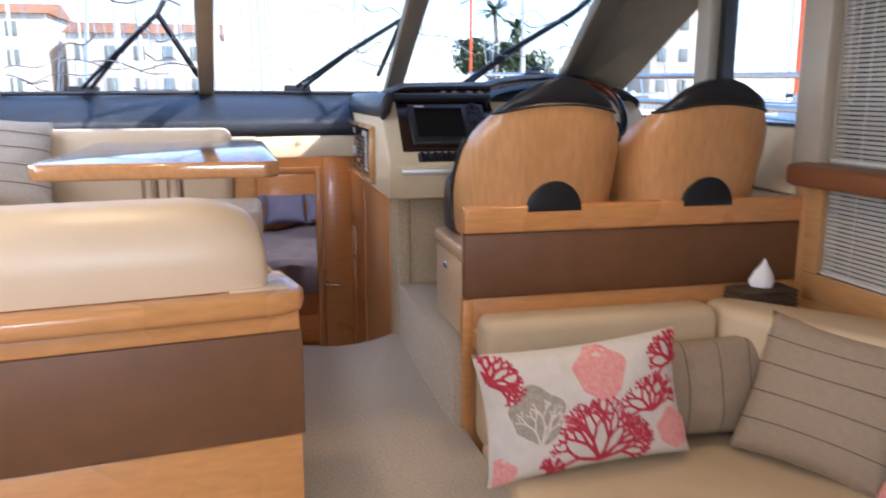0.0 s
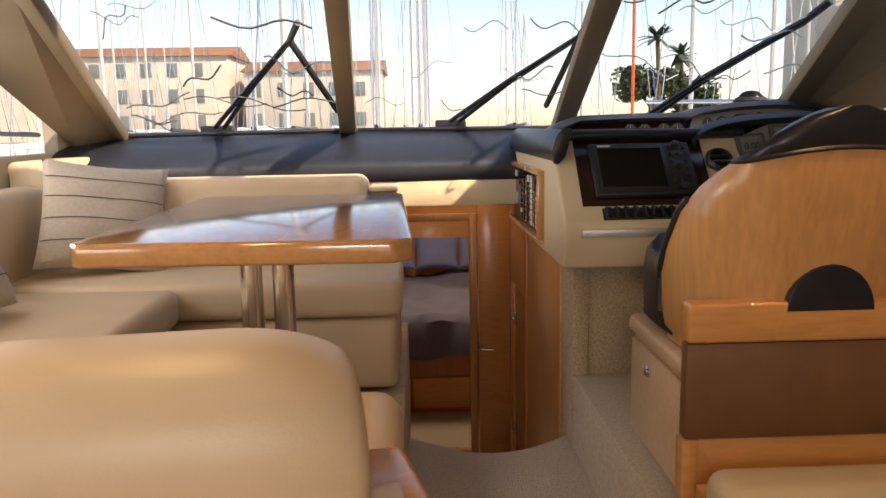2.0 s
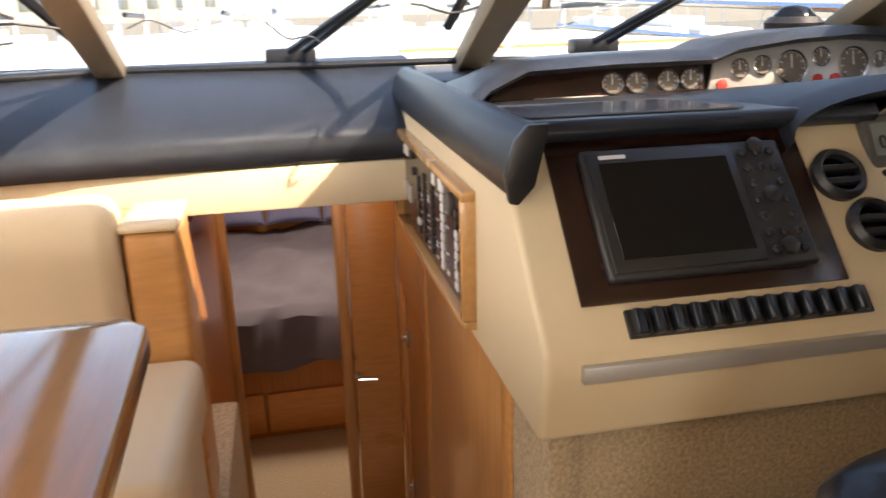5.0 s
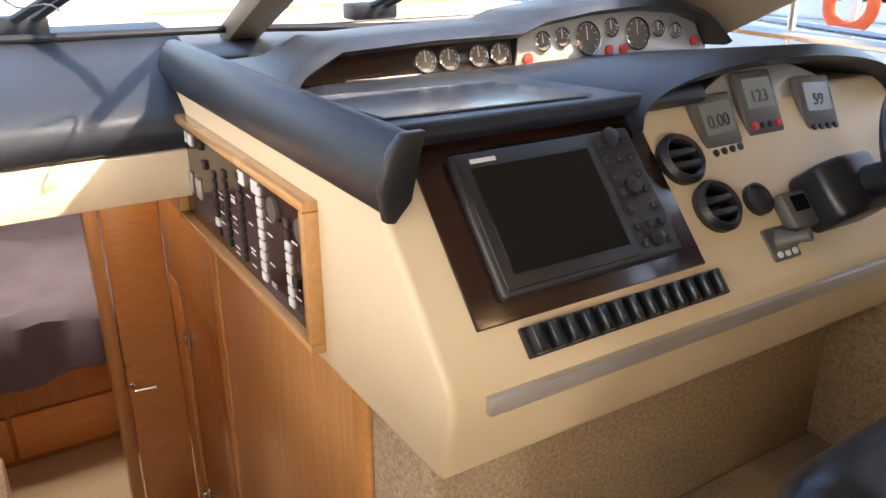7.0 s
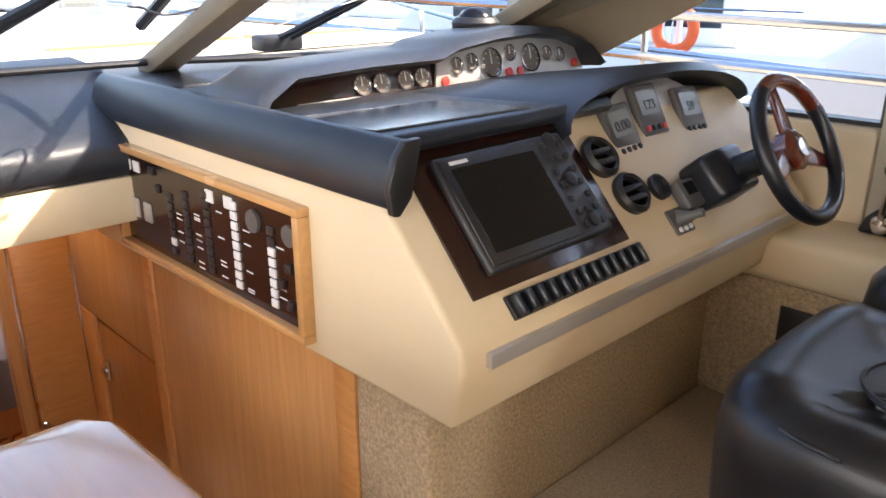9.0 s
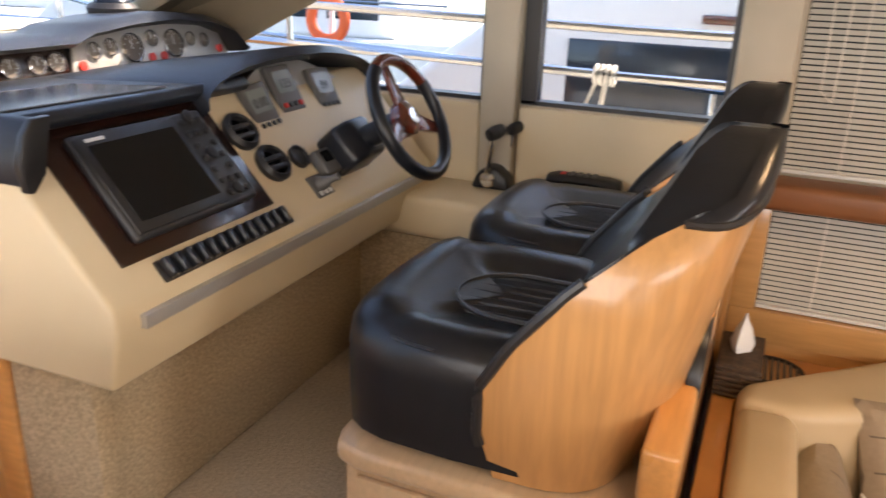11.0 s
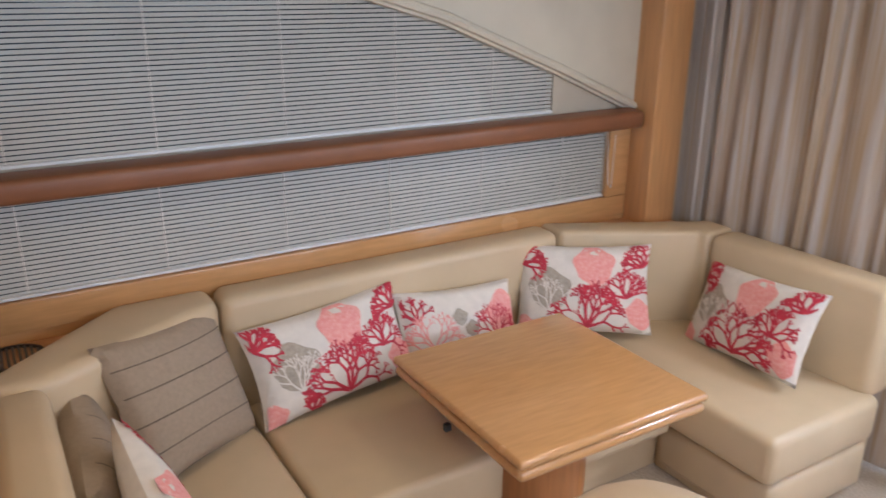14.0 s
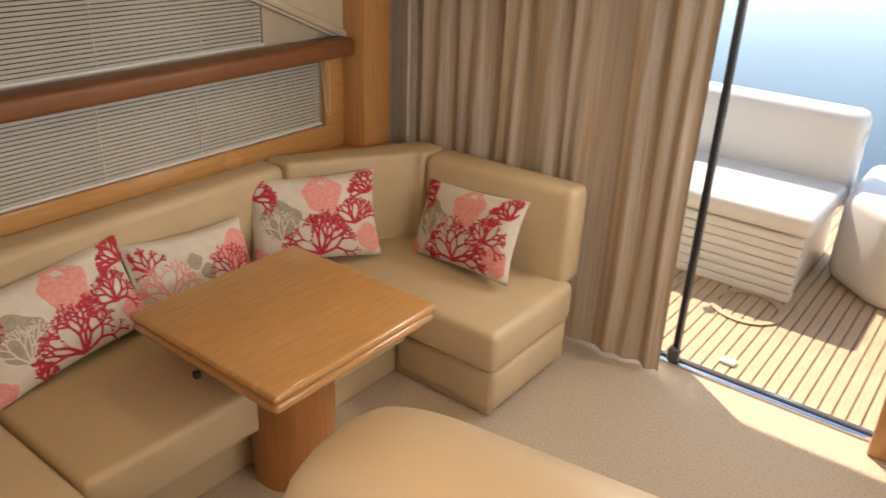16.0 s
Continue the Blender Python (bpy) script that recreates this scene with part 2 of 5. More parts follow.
structure("floor_helm", box(0.395, 1.47, 2.97, 4.0, 0.1, 0.627, 0.012), CARPET, "carpeted raised helm platform")
for i in range(3):
    structure("stair", box(-0.26, 0.4, 4.12 + 0.26 * i, 4.42 + 0.26 * i, -0.6, 0.14 - 0.21 * i, 0.012), CARPET, "carpeted stair down to the cabin")
structure("floor_cabin", box(-1.5, 1.5, 4.7, 8.4, -0.6, -0.5, 0), CARPET, "tan carpet on the lower cabin floor")


def wall_with_openings(name, x0, x1, y0, y1, z0, z1, holes, material, label):
    """An upright fore-and-aft wall cut by rectangular openings (y0, y1, z0, z1)."""
    ys = sorted({y0, y1, *[v for h in holes for v in h[:2]]})
    zs = sorted({z0, z1, *[v for h in holes for v in h[2:]]})
    bm = bmesh.new()
    for a, b in zip(ys, ys[1:]):
        for c, d in zip(zs, zs[1:]):
            if not any(h[0] <= a and b <= h[1] and h[2] <= c and d <= h[3] for h in holes):
                bmesh.ops.create_cube(bm, size=1, matrix=Matrix.Translation(((x0 + x1) / 2, (a + b) / 2, (c + d) / 2)) @ Matrix.Diagonal((x1 - x0, b - a, d - c, 1)))
    bmesh.ops.remove_doubles(bm, verts=bm.verts, dist=1e-5)
    return structure(name, bm, material, label)


SIDE = [(3.02, 3.60, 1.37, 1.92), (3.72, 4.72, 1.37, 1.92)]
wall_with_openings("wall_starboard", WX, WX + 0.06, -0.1, 5.0, -0.06, 2.0, SIDE + [(0.42, 2.86, 0.86, 1.165), (0.73, 2.86, 1.255, 1.95)], FRAME_L, "cream lined side wall with two helm windows and blinds")
wall_with_openings("wall_port", PX - 0.06, PX, -0.1, 5.0, -0.06, 2.0, [(2.9, 4.86, 1.42, 1.93), (0.5, 2.5, 1.3, 1.9)], FRAME_L, "cream lined port side wall with long windows")
# sloping trim that closes the upper corner of the blind window
edge = [(2.86, 1.95), (2.3, 1.885), (1.82, 1.775), (1.27, 1.62), (0.73, 1.41), (0.30, 1.225)]
structure("trim_slope", prism([(y, z) for y, z in edge] + [(0.22, 1.225), (0.22, 2.0), (2.86, 2.0)], "x", WX - 0.03, WX + 0.05, 0.003), LINING, "cream panel with a sloping lower edge above the blinds")
structure("trim_slope_roll", joined(*[tube([(WX - 0.035, a[0], a[1] + 0.03), (WX - 0.035, b[0], b[1] + 0.03)], 0.018) for a, b in zip(edge[1:], edge[2:])]), LINING, "rolled cream edge along the sloping panel")
structure("wall_port_lower", box(PX, PX + 0.01, -0.1, 2.3, 0, 1.2, 0), WOOD_V, "cherry wood lining")
structure("wall_aft_port", box(PX, -0.72, -0.16, -0.1, -0.06, 2.0, 0), WOOD_V, "cherry wood bulkhead beside the cockpit door")
structure("wall_aft_starboard", box(0.62, WX + 0.06, -0.22, -0.16, -0.06, 2.0, 0), LINING, "bulkhead behind the curtain")
structure("wall_aft_header", box(PX, WX + 0.06, -0.22, -0.16, 1.93, 2.06, 0), LINING)
structure("ceiling", prism([(-0.3, 2.0), (4.02, 2.0), (4.02, 2.06), (-0.3, 2.06)], "x", PX - 0.06, WX + 0.06, 0), LINING, "cream padded headliner")
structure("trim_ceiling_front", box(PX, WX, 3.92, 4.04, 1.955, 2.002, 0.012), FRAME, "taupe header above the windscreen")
structure("wall_forward_starboard", box(0.46, WX + 0.06, 5.9, 5.96, -0.6, 1.5, 0), WOOD_V)
structure("wall_forward_port", box(-1.78, -0.30, 5.02, 5.06, -0.6, 1.134, 0), WOOD_V, "cherry wood bulkhead below the dash")
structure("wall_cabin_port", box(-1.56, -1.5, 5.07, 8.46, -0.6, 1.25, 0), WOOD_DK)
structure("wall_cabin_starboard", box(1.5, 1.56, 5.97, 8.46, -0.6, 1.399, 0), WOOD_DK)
structure("wall_cabin_bow", box(-1.5, 1.5, 8.4, 8.46, -0.6, 1.399, 0), WOOD)
structure("ceiling_cabin", box(-1.78, 1.78, 5.45, 8.5, 1.40, 1.46, 0), LINING)
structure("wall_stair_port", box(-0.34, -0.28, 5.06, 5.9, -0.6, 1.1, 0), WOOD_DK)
structure("wall_door_header", box(-0.28, 0.44, 5.88, 5.94, 1.0, 1.4, 0), WOOD)

# windscreen: base follows the dash, top leans aft
BASE = [(-1.72, 5.02, 1.45), (-1.60, 5.2, 1.485), (-0.49, 5.41, 1.495), (0.60, 5.36, 1.49), (1.62, 5.12, 1.47), (1.76, 4.85, 1.42)]
TOP = [(-1.70, 3.72, 1.98), (-1.38, 3.86, 1.965), (-0.40, 4.03, 1.975), (0.52, 4.03, 1.97), (1.42, 3.96, 1.965), (1.72, 3.62, 1.96)]


def bar(a, b, across, depth, bev=0.01):
    a, b = Vector(a), Vector(b)
    d = (b - a).normalized()
    u = d.cross(Vector((0, 1, 0.6))).normalized()
    v = d.cross(u)
    ring = lambda p: [p + u * sx * across / 2 + v * sy * depth / 2 for sx, sy in ((-1, -1), (1, -1), (1, 1), (-1, 1))]
    return finish(skin([ring(a), ring(b)]), bev)


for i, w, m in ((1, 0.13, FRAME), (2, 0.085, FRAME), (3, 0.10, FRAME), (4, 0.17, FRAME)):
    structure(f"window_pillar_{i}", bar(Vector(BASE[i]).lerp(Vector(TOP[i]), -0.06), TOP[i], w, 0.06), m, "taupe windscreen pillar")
for i in (1, 2, 3):
    win = thing(f"window_{i}", BASE[i], "raked windscreen pane of clear glass", "window", kind="structure")
    a, b, c, d = (Vector(BASE[i]), Vector(BASE[i + 1]), Vector(TOP[i + 1]), Vector(TOP[i]))
    p = part("pane", slab([a, b, c, d], 0.006), GLASS, win)
    p.visible_shadow = False
    part("gasket", joined(tube([a, b], 0.012), tube([d, c], 0.014), tube([a, d], 0.01), tube([b, c], 0.01)), PLASTIC, win)
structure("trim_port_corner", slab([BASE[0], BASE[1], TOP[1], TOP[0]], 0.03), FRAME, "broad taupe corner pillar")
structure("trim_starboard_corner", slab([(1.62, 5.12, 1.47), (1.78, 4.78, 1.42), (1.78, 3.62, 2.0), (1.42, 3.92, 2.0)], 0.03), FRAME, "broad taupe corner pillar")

for i, (y0, y1, z0, z1) in enumerate(SIDE):
    win = thing(f"window_side_{i + 1}", (WX, y0, z0), "helm side window of clear glass in a black gasket", "window", kind="structure")
    p = part("pane", box(WX + 0.03, WX + 0.036, y0, y1, z0, z1, 0), GLASS, win)
    p.visible_shadow = False
    part("gasket", joined(box(WX - 0.002, WX + 0.05, y0 - 0.004, y1, z0 - 0.004, z0 + 0.008, 0), box(WX - 0.002, WX + 0.05, y1 - (0.045 if i == 0 else 0.012), y1 + 0.004, z0, z1, 0), box(WX - 0.002, WX + 0.05, y0 - 0.004, y0 + 0.012, z0, z1, 0)), PLASTIC, win)
structure("trim_pillar_aft", box(WX - 0.05, WX + 0.002, 2.87, 3.015, 1.16, 2.0, 0.012), FRAME_L, "greige pillar beside the blinds")
structure("trim_pillar_helm", box(WX - 0.05, WX + 0.002, 3.605, 3.715, 1.12, 2.0, 0.012), FRAME_L, "greige pillar between the helm windows")
structure("trim_sill_helm", box(WX - 0.035, WX + 0.001, 3.0, 3.6, 1.12, 1.365, 0.02), GELCOAT, "padded cream sill below the helm window")
structure("trim_sill_forward", box(WX - 0.035, WX + 0.001, 3.72, 4.95, 1.1, 1.365, 0.02), GELCOAT, "padded cream sill below the front side window")
structure("trim_corner_post", box(1.56, WX, 0.12, 0.30, 0, 2.0, 0.012), WOOD_V, "cherry wood corner post beside the curtain")
structure("trim_window_wood", joined(box(WX - 0.03, WX, 0.30, 2.93, 0.76, 0.858, 0.006), box(WX - 0.03, WX, 2.862, 2.935, 0.858, 1.165, 0.004), box(WX - 0.03, WX, 0.30, 0.418, 0.858, 1.165, 0.004)), WOOD_Y, "cherry wood frame around the lower blind")
structure("trim_wall_lower", box(WX - 0.02, WX, 0.0, 2.95, 0.0, 0.76, 0), WOOD_Y, "cherry wood wall lining")
structure("trim_rail", prism([(1.60, 1.175), (1.60, 1.245), (WX - 0.02, 1.255), (WX - 0.02, 1.166)], "y", 0.31, 2.95, 0.018, 3), RAIL, "brown leather-covered grab rail between the blinds")


# blinds
def blind(y_end, z0, z1, label, top=None):
    b = thing("venetian_blind", (WX, 1.5, z0), label, "blind", group="blinds")
    n = int((z1 - z0) / 0.0155)
    for k in range(n):
        z = z0 + 0.012 + k * 0.0155
        y_lo = y_end
        if top:
            for (ya, za), (yb, zb) in zip(top, top[1:]):
                if zb <= z < za:
                    y_lo = max(y_lo, yb + (ya - yb) * (z - zb) / (za - zb) - 0.02)
        s = slab([(WX + 0.001, y_lo, z - 0.0056), (WX + 0.001, 2.858, z - 0.0056), (WX + 0.0045, 2.858, z + 0.0056), (WX + 0.0045, y_lo, z + 0.0056)], 0.0012)
        part("slat", s, BLIND, b)
    part("bottom_rail", box(WX - 0.012, WX + 0.012, y_end, 2.858, z0, z0 + 0.010, 0.002), WHITE, b, "white bottom rail")
    for k in range(5 if top else 6):
        y = 2.72 - k * (0.42 if top else 0.41)
        h = z1 if not top else min(z1, 1.95 - max(0, (2.3 - y)) * 0.33)
        part("ladder_cord", tube([(WX - 0.008, y, z0), (WX - 0.008, y, h)], 0.0015, 5), LINEN, b)
    part("pull_cord", tube([(WX - 0.02, 2.81, z1), (WX - 0.022, 2.80, z0 + 0.32 * (z1 - z0)), (WX - 0.022, 2.77, z0 + 0.28 * (z1 - z0)), (WX - 0.02, 2.76, z1)], 0.002, 5) if top else tube([(WX - 0.03, 0.44, z1), (WX - 0.035, 0.42, z0 + 0.06), (WX - 0.035, 0.40, z0 + 0.04), (WX - 0.03, 0.39, z1 - 0.03)], 0.002, 5), LINEN, b)
    return b


blind(0.735, 1.256, 1.95, "grey venetian blind, closed, with a sloping top edge", edge)
blind(0.425, 0.86, 1.165, "grey venetian blind, closed, in the low side window")

# Opaque dark sheet, added so the gaps between slats look shaded.
structure("window_blind_backing", box(WX + 0.045, WX + 0.052, 0.3, 2.9, 0.8, 1.98, 0), TINT, "opaque dark backing added behind the blinds to darken the slat gaps")

# dash and beam
dash_prof = lambda dy: [(5.00 + dy, 1.255), (4.985 + dy, 1.275), (4.985 + dy, 1.325), (5.0 + dy, 1.345), (5.05 + dy, 1.375), (5.16 + dy, 1.425), (5.40 + dy * 0.5, 1.488), (5.6, 1.50), (5.6, 1.255)]
rings = []
for x, dy in ((PX, -0.32), (-1.45, -0.14), (-1.1, -0.05), (-0.5, 0.0), (0.1, 0.02), (0.42, 0.02)):
    rings.append([(x, y, z) for y, z in dash_prof(dy)])
structure("trim_dash", skin(rings), DASH, "charcoal vinyl dashboard under the windscreen")
structure("trim_beam", prism([(5.01, 1.135), (5.01, 1.253), (5.5, 1.253), (5.5, 1.135)], "x", -1.6, 0.328, 0.006), GELCOAT, "cream beam below the dashboard")
structure("trim_foredeck_dash", box(0.42, WX, 5.05, 5.6, 1.2, 1.46, 0.01), DASH, "charcoal dash ahead of the console")

# companionway
door = thing("door_1", (0.02, 5.9, -0.5), "open cherry wood cabin doorway with a polished frame", "door", kind="structure")
part("jamb", box(-0.30, -0.255, 5.86, 5.92, -0.5, 1.0, 0.005), WOOD_V, door)
part("jamb", box(0.155, 0.20, 5.86, 5.92, -0.5, 1.0, 0.005), WOOD_V, door)
part("lintel", box(-0.255, 0.155, 5.86, 5.92, 0.955, 1.0, 0.004), WOOD_V, door)
part("sill", box(-0.255, 0.155, 5.86, 5.92, -0.5, -0.46, 0.004), WOOD, door)
leaf = part("door_leaf", box(0.204, 0.394, 5.83, 5.868, -0.48, 1.09, 0.006), WOOD, door, "narrow cherry wood door folded open")
part("door_handle", joined(tube([(0.215, 5.83, 0.20), (0.22, 5.785, 0.20), (0.29, 5.78, 0.195)], 0.007), lathe([(0.0, 0), (0.014, 0), (0.014, 0.008), (0, 0.008)], pose(0.215, 5.83, 0.20, 90), 12)), CHROME, leaf, "chrome lever handle")
panel = thing("cabinet_side_panel", (0.4, 5.0, 0), "tall cherry wood panel beside the cabin stairs", "panel")
part("panel", box(0.395, 0.43, 4.27, 5.138, -0.5, 1.03, 0.003), WOOD_V, panel)
part("corner_post", box(0.385, 0.435, 4.20, 4.268, -0.5, 1.03, 0.008), WOOD, panel, "orange-toned solid wood corner post")
part("upper_panel", box(0.395, 0.43, 5.205, 5.83, 0.62, 1.03, 0.003), WOOD_V, panel)
part("stile", box(0.388, 0.432, 5.14, 5.20, -0.5, 1.03, 0.006), WOOD, panel, "orange-toned upright stile")
part("stile", box(0.395, 0.43, 5.705, 5.83, -0.5, 0.615, 0.004), WOOD, panel)
pd = part("small_door", box(0.405, 0.43, 5.21, 5.70, -0.4, 0.60, 0.006), WOOD_DK, panel, "small locker door in darker cherry wood")
for z in (0.42, -0.25):
    part("latch", joined(box(0.393, 0.407, 5.635, 5.675, z - 0.035, z + 0.035, 0.004), lathe([(0.012, 0), (0.012, 0.012), (0.006, 0.016)], pose(0.393, 5.655, z, 0, -90), 12)), CHROME, pd, "chrome push latch")

# cabin bed
bed = thing("bed", (0, 7.2, -0.5), "made berth with grey-violet bedding and wooden drawers", "bed")
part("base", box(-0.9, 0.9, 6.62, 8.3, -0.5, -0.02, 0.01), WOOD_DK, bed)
for x in (-0.44, 0.02, 0.48):
    part("drawer", box(x - 0.22, x + 0.22, 6.6, 6.622, -0.46, -0.24, 0.005), WOOD, bed)
rings = []
for i in range(25):
    y = 6.56 + i * 0.07
    ring = []
    for k in range(31):
        x = -0.95 + k * 1.9 / 30
        drop = 0.26 * max(0, 1 - (y - 6.56) / 0.12) ** 2
        ring.append((x, y, 0.19 - drop + 0.05 * noise.noise((x * 3, y * 3, 0)) + 0.022 * noise.noise((x * 11, y * 9, 4)) + 0.02 * math.sin(x * 9 + y * 6)))
    rings.append(ring)
rings.insert(0, [(x, 6.565 + 0.02 * math.sin(x * 22), -0.08 + 0.02 * math.sin(x * 9)) for x, y, z in rings[0]])
part("duvet", skin(rings, closed=False, caps=False), BEDDING, bed, "rumpled grey-violet duvet")
part("headboard", box(-0.95, 0.95, 8.3, 8.36, -0.5, 0.72, 0.02), WOOD, bed)


def pillow_surface(a, b, h, u, v, side):
    f = max(0.0, (1 - u * u) * (1 - v * v))
    wr = 0.06 * noise.noise((u * 2.2 + a * 40, v * 2.2, side * 3 + b * 9)) * f
    return Vector((a * u * (1 - 0.07 * (1 - v * v)), b * v * (1 - 0.08 * (1 - u * u)), side * (h * f ** 0.42 * (1 + wr * 2)) + 0.004 * side))


def pillow_mesh(a, b, h, n=22):
    bm = bmesh.new()
    for side in (1, -1):
        g = [[bm.verts.new(pillow_surface(a, b, h, -1 + 2 * i / n, -1 + 2 * j / n, side)) for j in range(n + 1)] for i in range(n + 1)]
        for i in range(n):
            for j in range(n):
                bm.faces.new((g[i][j], g[i + 1][j], g[i + 1][j + 1], g[i][j + 1]))
    bmesh.ops.remove_doubles(bm, verts=bm.verts, dist=0.009)
    bmesh.ops.recalc_face_normals(bm, faces=bm.faces)
    return bm


for x in (-0.36, 0.02, 0.4):
    pl = solid("bed_pillow", pillow_mesh(0.19, 0.15, 0.07), PILLOWCASE, "blue-grey bed pillow leaning on the headboard", "pillow", group="bed pillows")
    pl.matrix_world = pose(x, 8.12, 0.40, 62, 0, 0)

# ---- lounge sofa ----
SZ, BZ = 0.40, 0.80
sofa = thing("corner_sofa", (1.2, 1.5, 0), "U-shaped cream leather corner sofa built against the wall", "sofa")
part("base", box(0.98, 1.69, 0.2, 2.85, 0, 0.22, 0.01), CREAM, sofa)
part("base", box(0.47, 0.979, 2.16, 2.85, 0, 0.22, 0.01), CREAM, sofa)
part("base", box(0.50, 0.979, 0.16, 0.74, 0, 0.22, 0.01), CREAM, sofa)
part("seat_cushion", prism([(0.86, 0.80), (0.86, 2.135), (1.56, 2.135), (1.56, 0.80)], "z", 0.222, SZ, 0.028, 3), CREAM, sofa)
part("seat_cushion", prism([(0.44, 2.145), (0.44, 2.78), (1.28, 2.78), (1.55, 2.5), (1.56, 2.145)], "z", 0.222, SZ, 0.028, 3), CREAM, sofa)
part("seat_cushion", prism([(0.46, 0.20), (0.46, 0.79), (1.56, 0.79), (1.56, 0.62), (1.30, 0.20)], "z", 0.222, SZ, 0.035, 3), CREAM, sofa)
part("plinth_skirt", prism([(0.47, 0.21), (0.47, 0.76), (0.96, 0.76), (0.96, 0.21)], "z", 0.03, 0.215, 0.03, 3), CREAM, sofa)
bs = lambda pts: prism(pts, "z", SZ - 0.03, BZ, 0.04, 4)
part("backrest", bs([(1.54, 0.80), (1.54, 2.19), (1.69, 2.19), (1.69, 0.80)]), CREAM, sofa)
part("backrest", bs([(1.54, 2.20), (1.69, 2.20), (1.69, 2.50), (1.36, 2.87), (1.25, 2.87), (1.25, 2.73)]), CREAM, sofa)
part("backrest", bs([(0.44, 2.73), (1.245, 2.73), (1.245, 2.87), (0.44, 2.87)]), CREAM, sofa)
part("backrest", bs([(1.54, 0.79), (1.69, 0.79), (1.35, 0.13), (1.22, 0.13), (1.22, 0.29), (1.26, 0.29)]), CREAM, sofa)
part("backrest", bs([(0.49, 0.10), (0.49, 0.25), (1.215, 0.29), (1.215, 0.13)]), CREAM, sofa)
structure("trim_shelf", prism([(0.45, 2.875), (0.45, 2.93), (1.70, 2.93), (1.70, 2.52), (1.38, 2.875)], "z", 0.66, 0.725, 0.004), WOOD, "cherry wood ledge behind the sofa")
structure("trim_corner_shelf", prism([(1.37, 0.13), (1.70, 0.76), (1.70, 0.13)], "z", 0.70, 0.745, 0.004), WOOD, "cherry wood corner ledge behind the sofa")
sp = thing("speaker_grille", (1.62, 2.76, 0.726), "round dark slatted vent set in the wooden ledge", "vent")
part("rim", lathe([(0.075, 0), (0.085, 0), (0.085, 0.008), (0.075, 0.008)], pose(1.59, 2.79, 0.726), caps=False), PLASTIC, sp)
for k in range(9):
    w = math.sqrt(max(0, 0.075 ** 2 - (0.016 * (k - 4)) ** 2))
    part("slat", box(1.59 - w, 1.59 + w, 2.79 + 0.016 * (k - 4) - 0.004, 2.79 + 0.016 * (k - 4) + 0.004, 0.727, 0.733, 0.001), GREY, sp)
tb = thing("tissue_box", (1.36, 2.9, 0.726), "dark woven wicker tissue box with a tissue pulled up", "tissue box")
part("box", box(1.385, 1.60, 2.825, 2.93, 0.726, 0.82, 0.008), WICKER, tb)
for k in range(6):
    part("woven_band", box(1.38, 1.605, 2.82, 2.932, 0.73 + 0.015 * k, 0.741 + 0.015 * k, 0.004), WICKER, tb)
rings = [[(1.50 + r * math.cos(a) * (1 + 0.3 * math.sin(3 * a)), 2.878 + 0.7 * r * math.sin(a), z) for a in [2 * math.pi * k / 14 for k in range(14)]] for r, z in ((0.035, 0.815), (0.045, 0.84), (0.03, 0.875), (0.012, 0.90), (0.003, 0.92))]
part("tissue", skin(rings), TISSUE, tb, "crumpled white tissue")

# lounge table
tbl = thing("lounge_table", (0.86, 1.41, 0), "square folding cherry wood lounge table on a chrome pedestal", "table")
part("upper_leaf", box(0.514, 1.20, 1.07, 1.76, 0.612, 0.64, 0.03, 4), WOOD_Y, tbl)
part("lower_leaf", box(0.518, 1.196, 1.074, 1.756, 0.572, 0.607, 0.03, 4), WOOD_Y, tbl)
part("hinge", box(0.85, 0.87, 1.75, 1.77, 0.55, 0.572, 0.003), PLASTIC, tbl)
part("collar", lathe([(0.085, 0.44), (0.085, 0.50), (0.08, 0.503), (0.08, 0.53), (0.095, 0.535), (0.095, 0.555), (0.07, 0.56), (0.07, 0.572)], pose(0.86, 1.41, 0)), CHROME, tbl, "chrome telescopic collar")
part("pedestal", lathe([(0.145, 0.0), (0.145, 0.43), (0.14, 0.44)], pose(0.86, 1.41, 0), 32), WOOD_DK, tbl)
part("pedestal_rim", lathe([(0.145, 0.42), (0.152, 0.42), (0.152, 0.455), (0.148, 0.458), (0.08, 0.458)], pose(0.86, 1.41, 0), 32), CHROME, tbl)


# ---- cushions ----
def print_strip(a, b, h, pts, w0, w1):
    out = []
    for k, (u, v) in enumerate(pts):
        i, j = max(k - 1, 0), min(k + 1, len(pts) - 1)
        du, dv = (pts[j][0] - pts[i][0]) * a, (pts[j][1] - pts[i][1]) * b
        ln = math.hypot(du, dv) or 1
        w = w0 + (w1 - w0) * k / (len(pts) - 1)
        nu, nv = -dv / ln * w / a, du / ln * w / b
        cl = lambda q: max(-0.985, min(0.985, q))
        out.append([pillow_surface(a, b, h, cl(u + s * nu), cl(v + s * nv), 1) + Vector((0, 0, 0.0022)) for s in (-1, 1)])
    return skin(out, closed=False, caps=False)


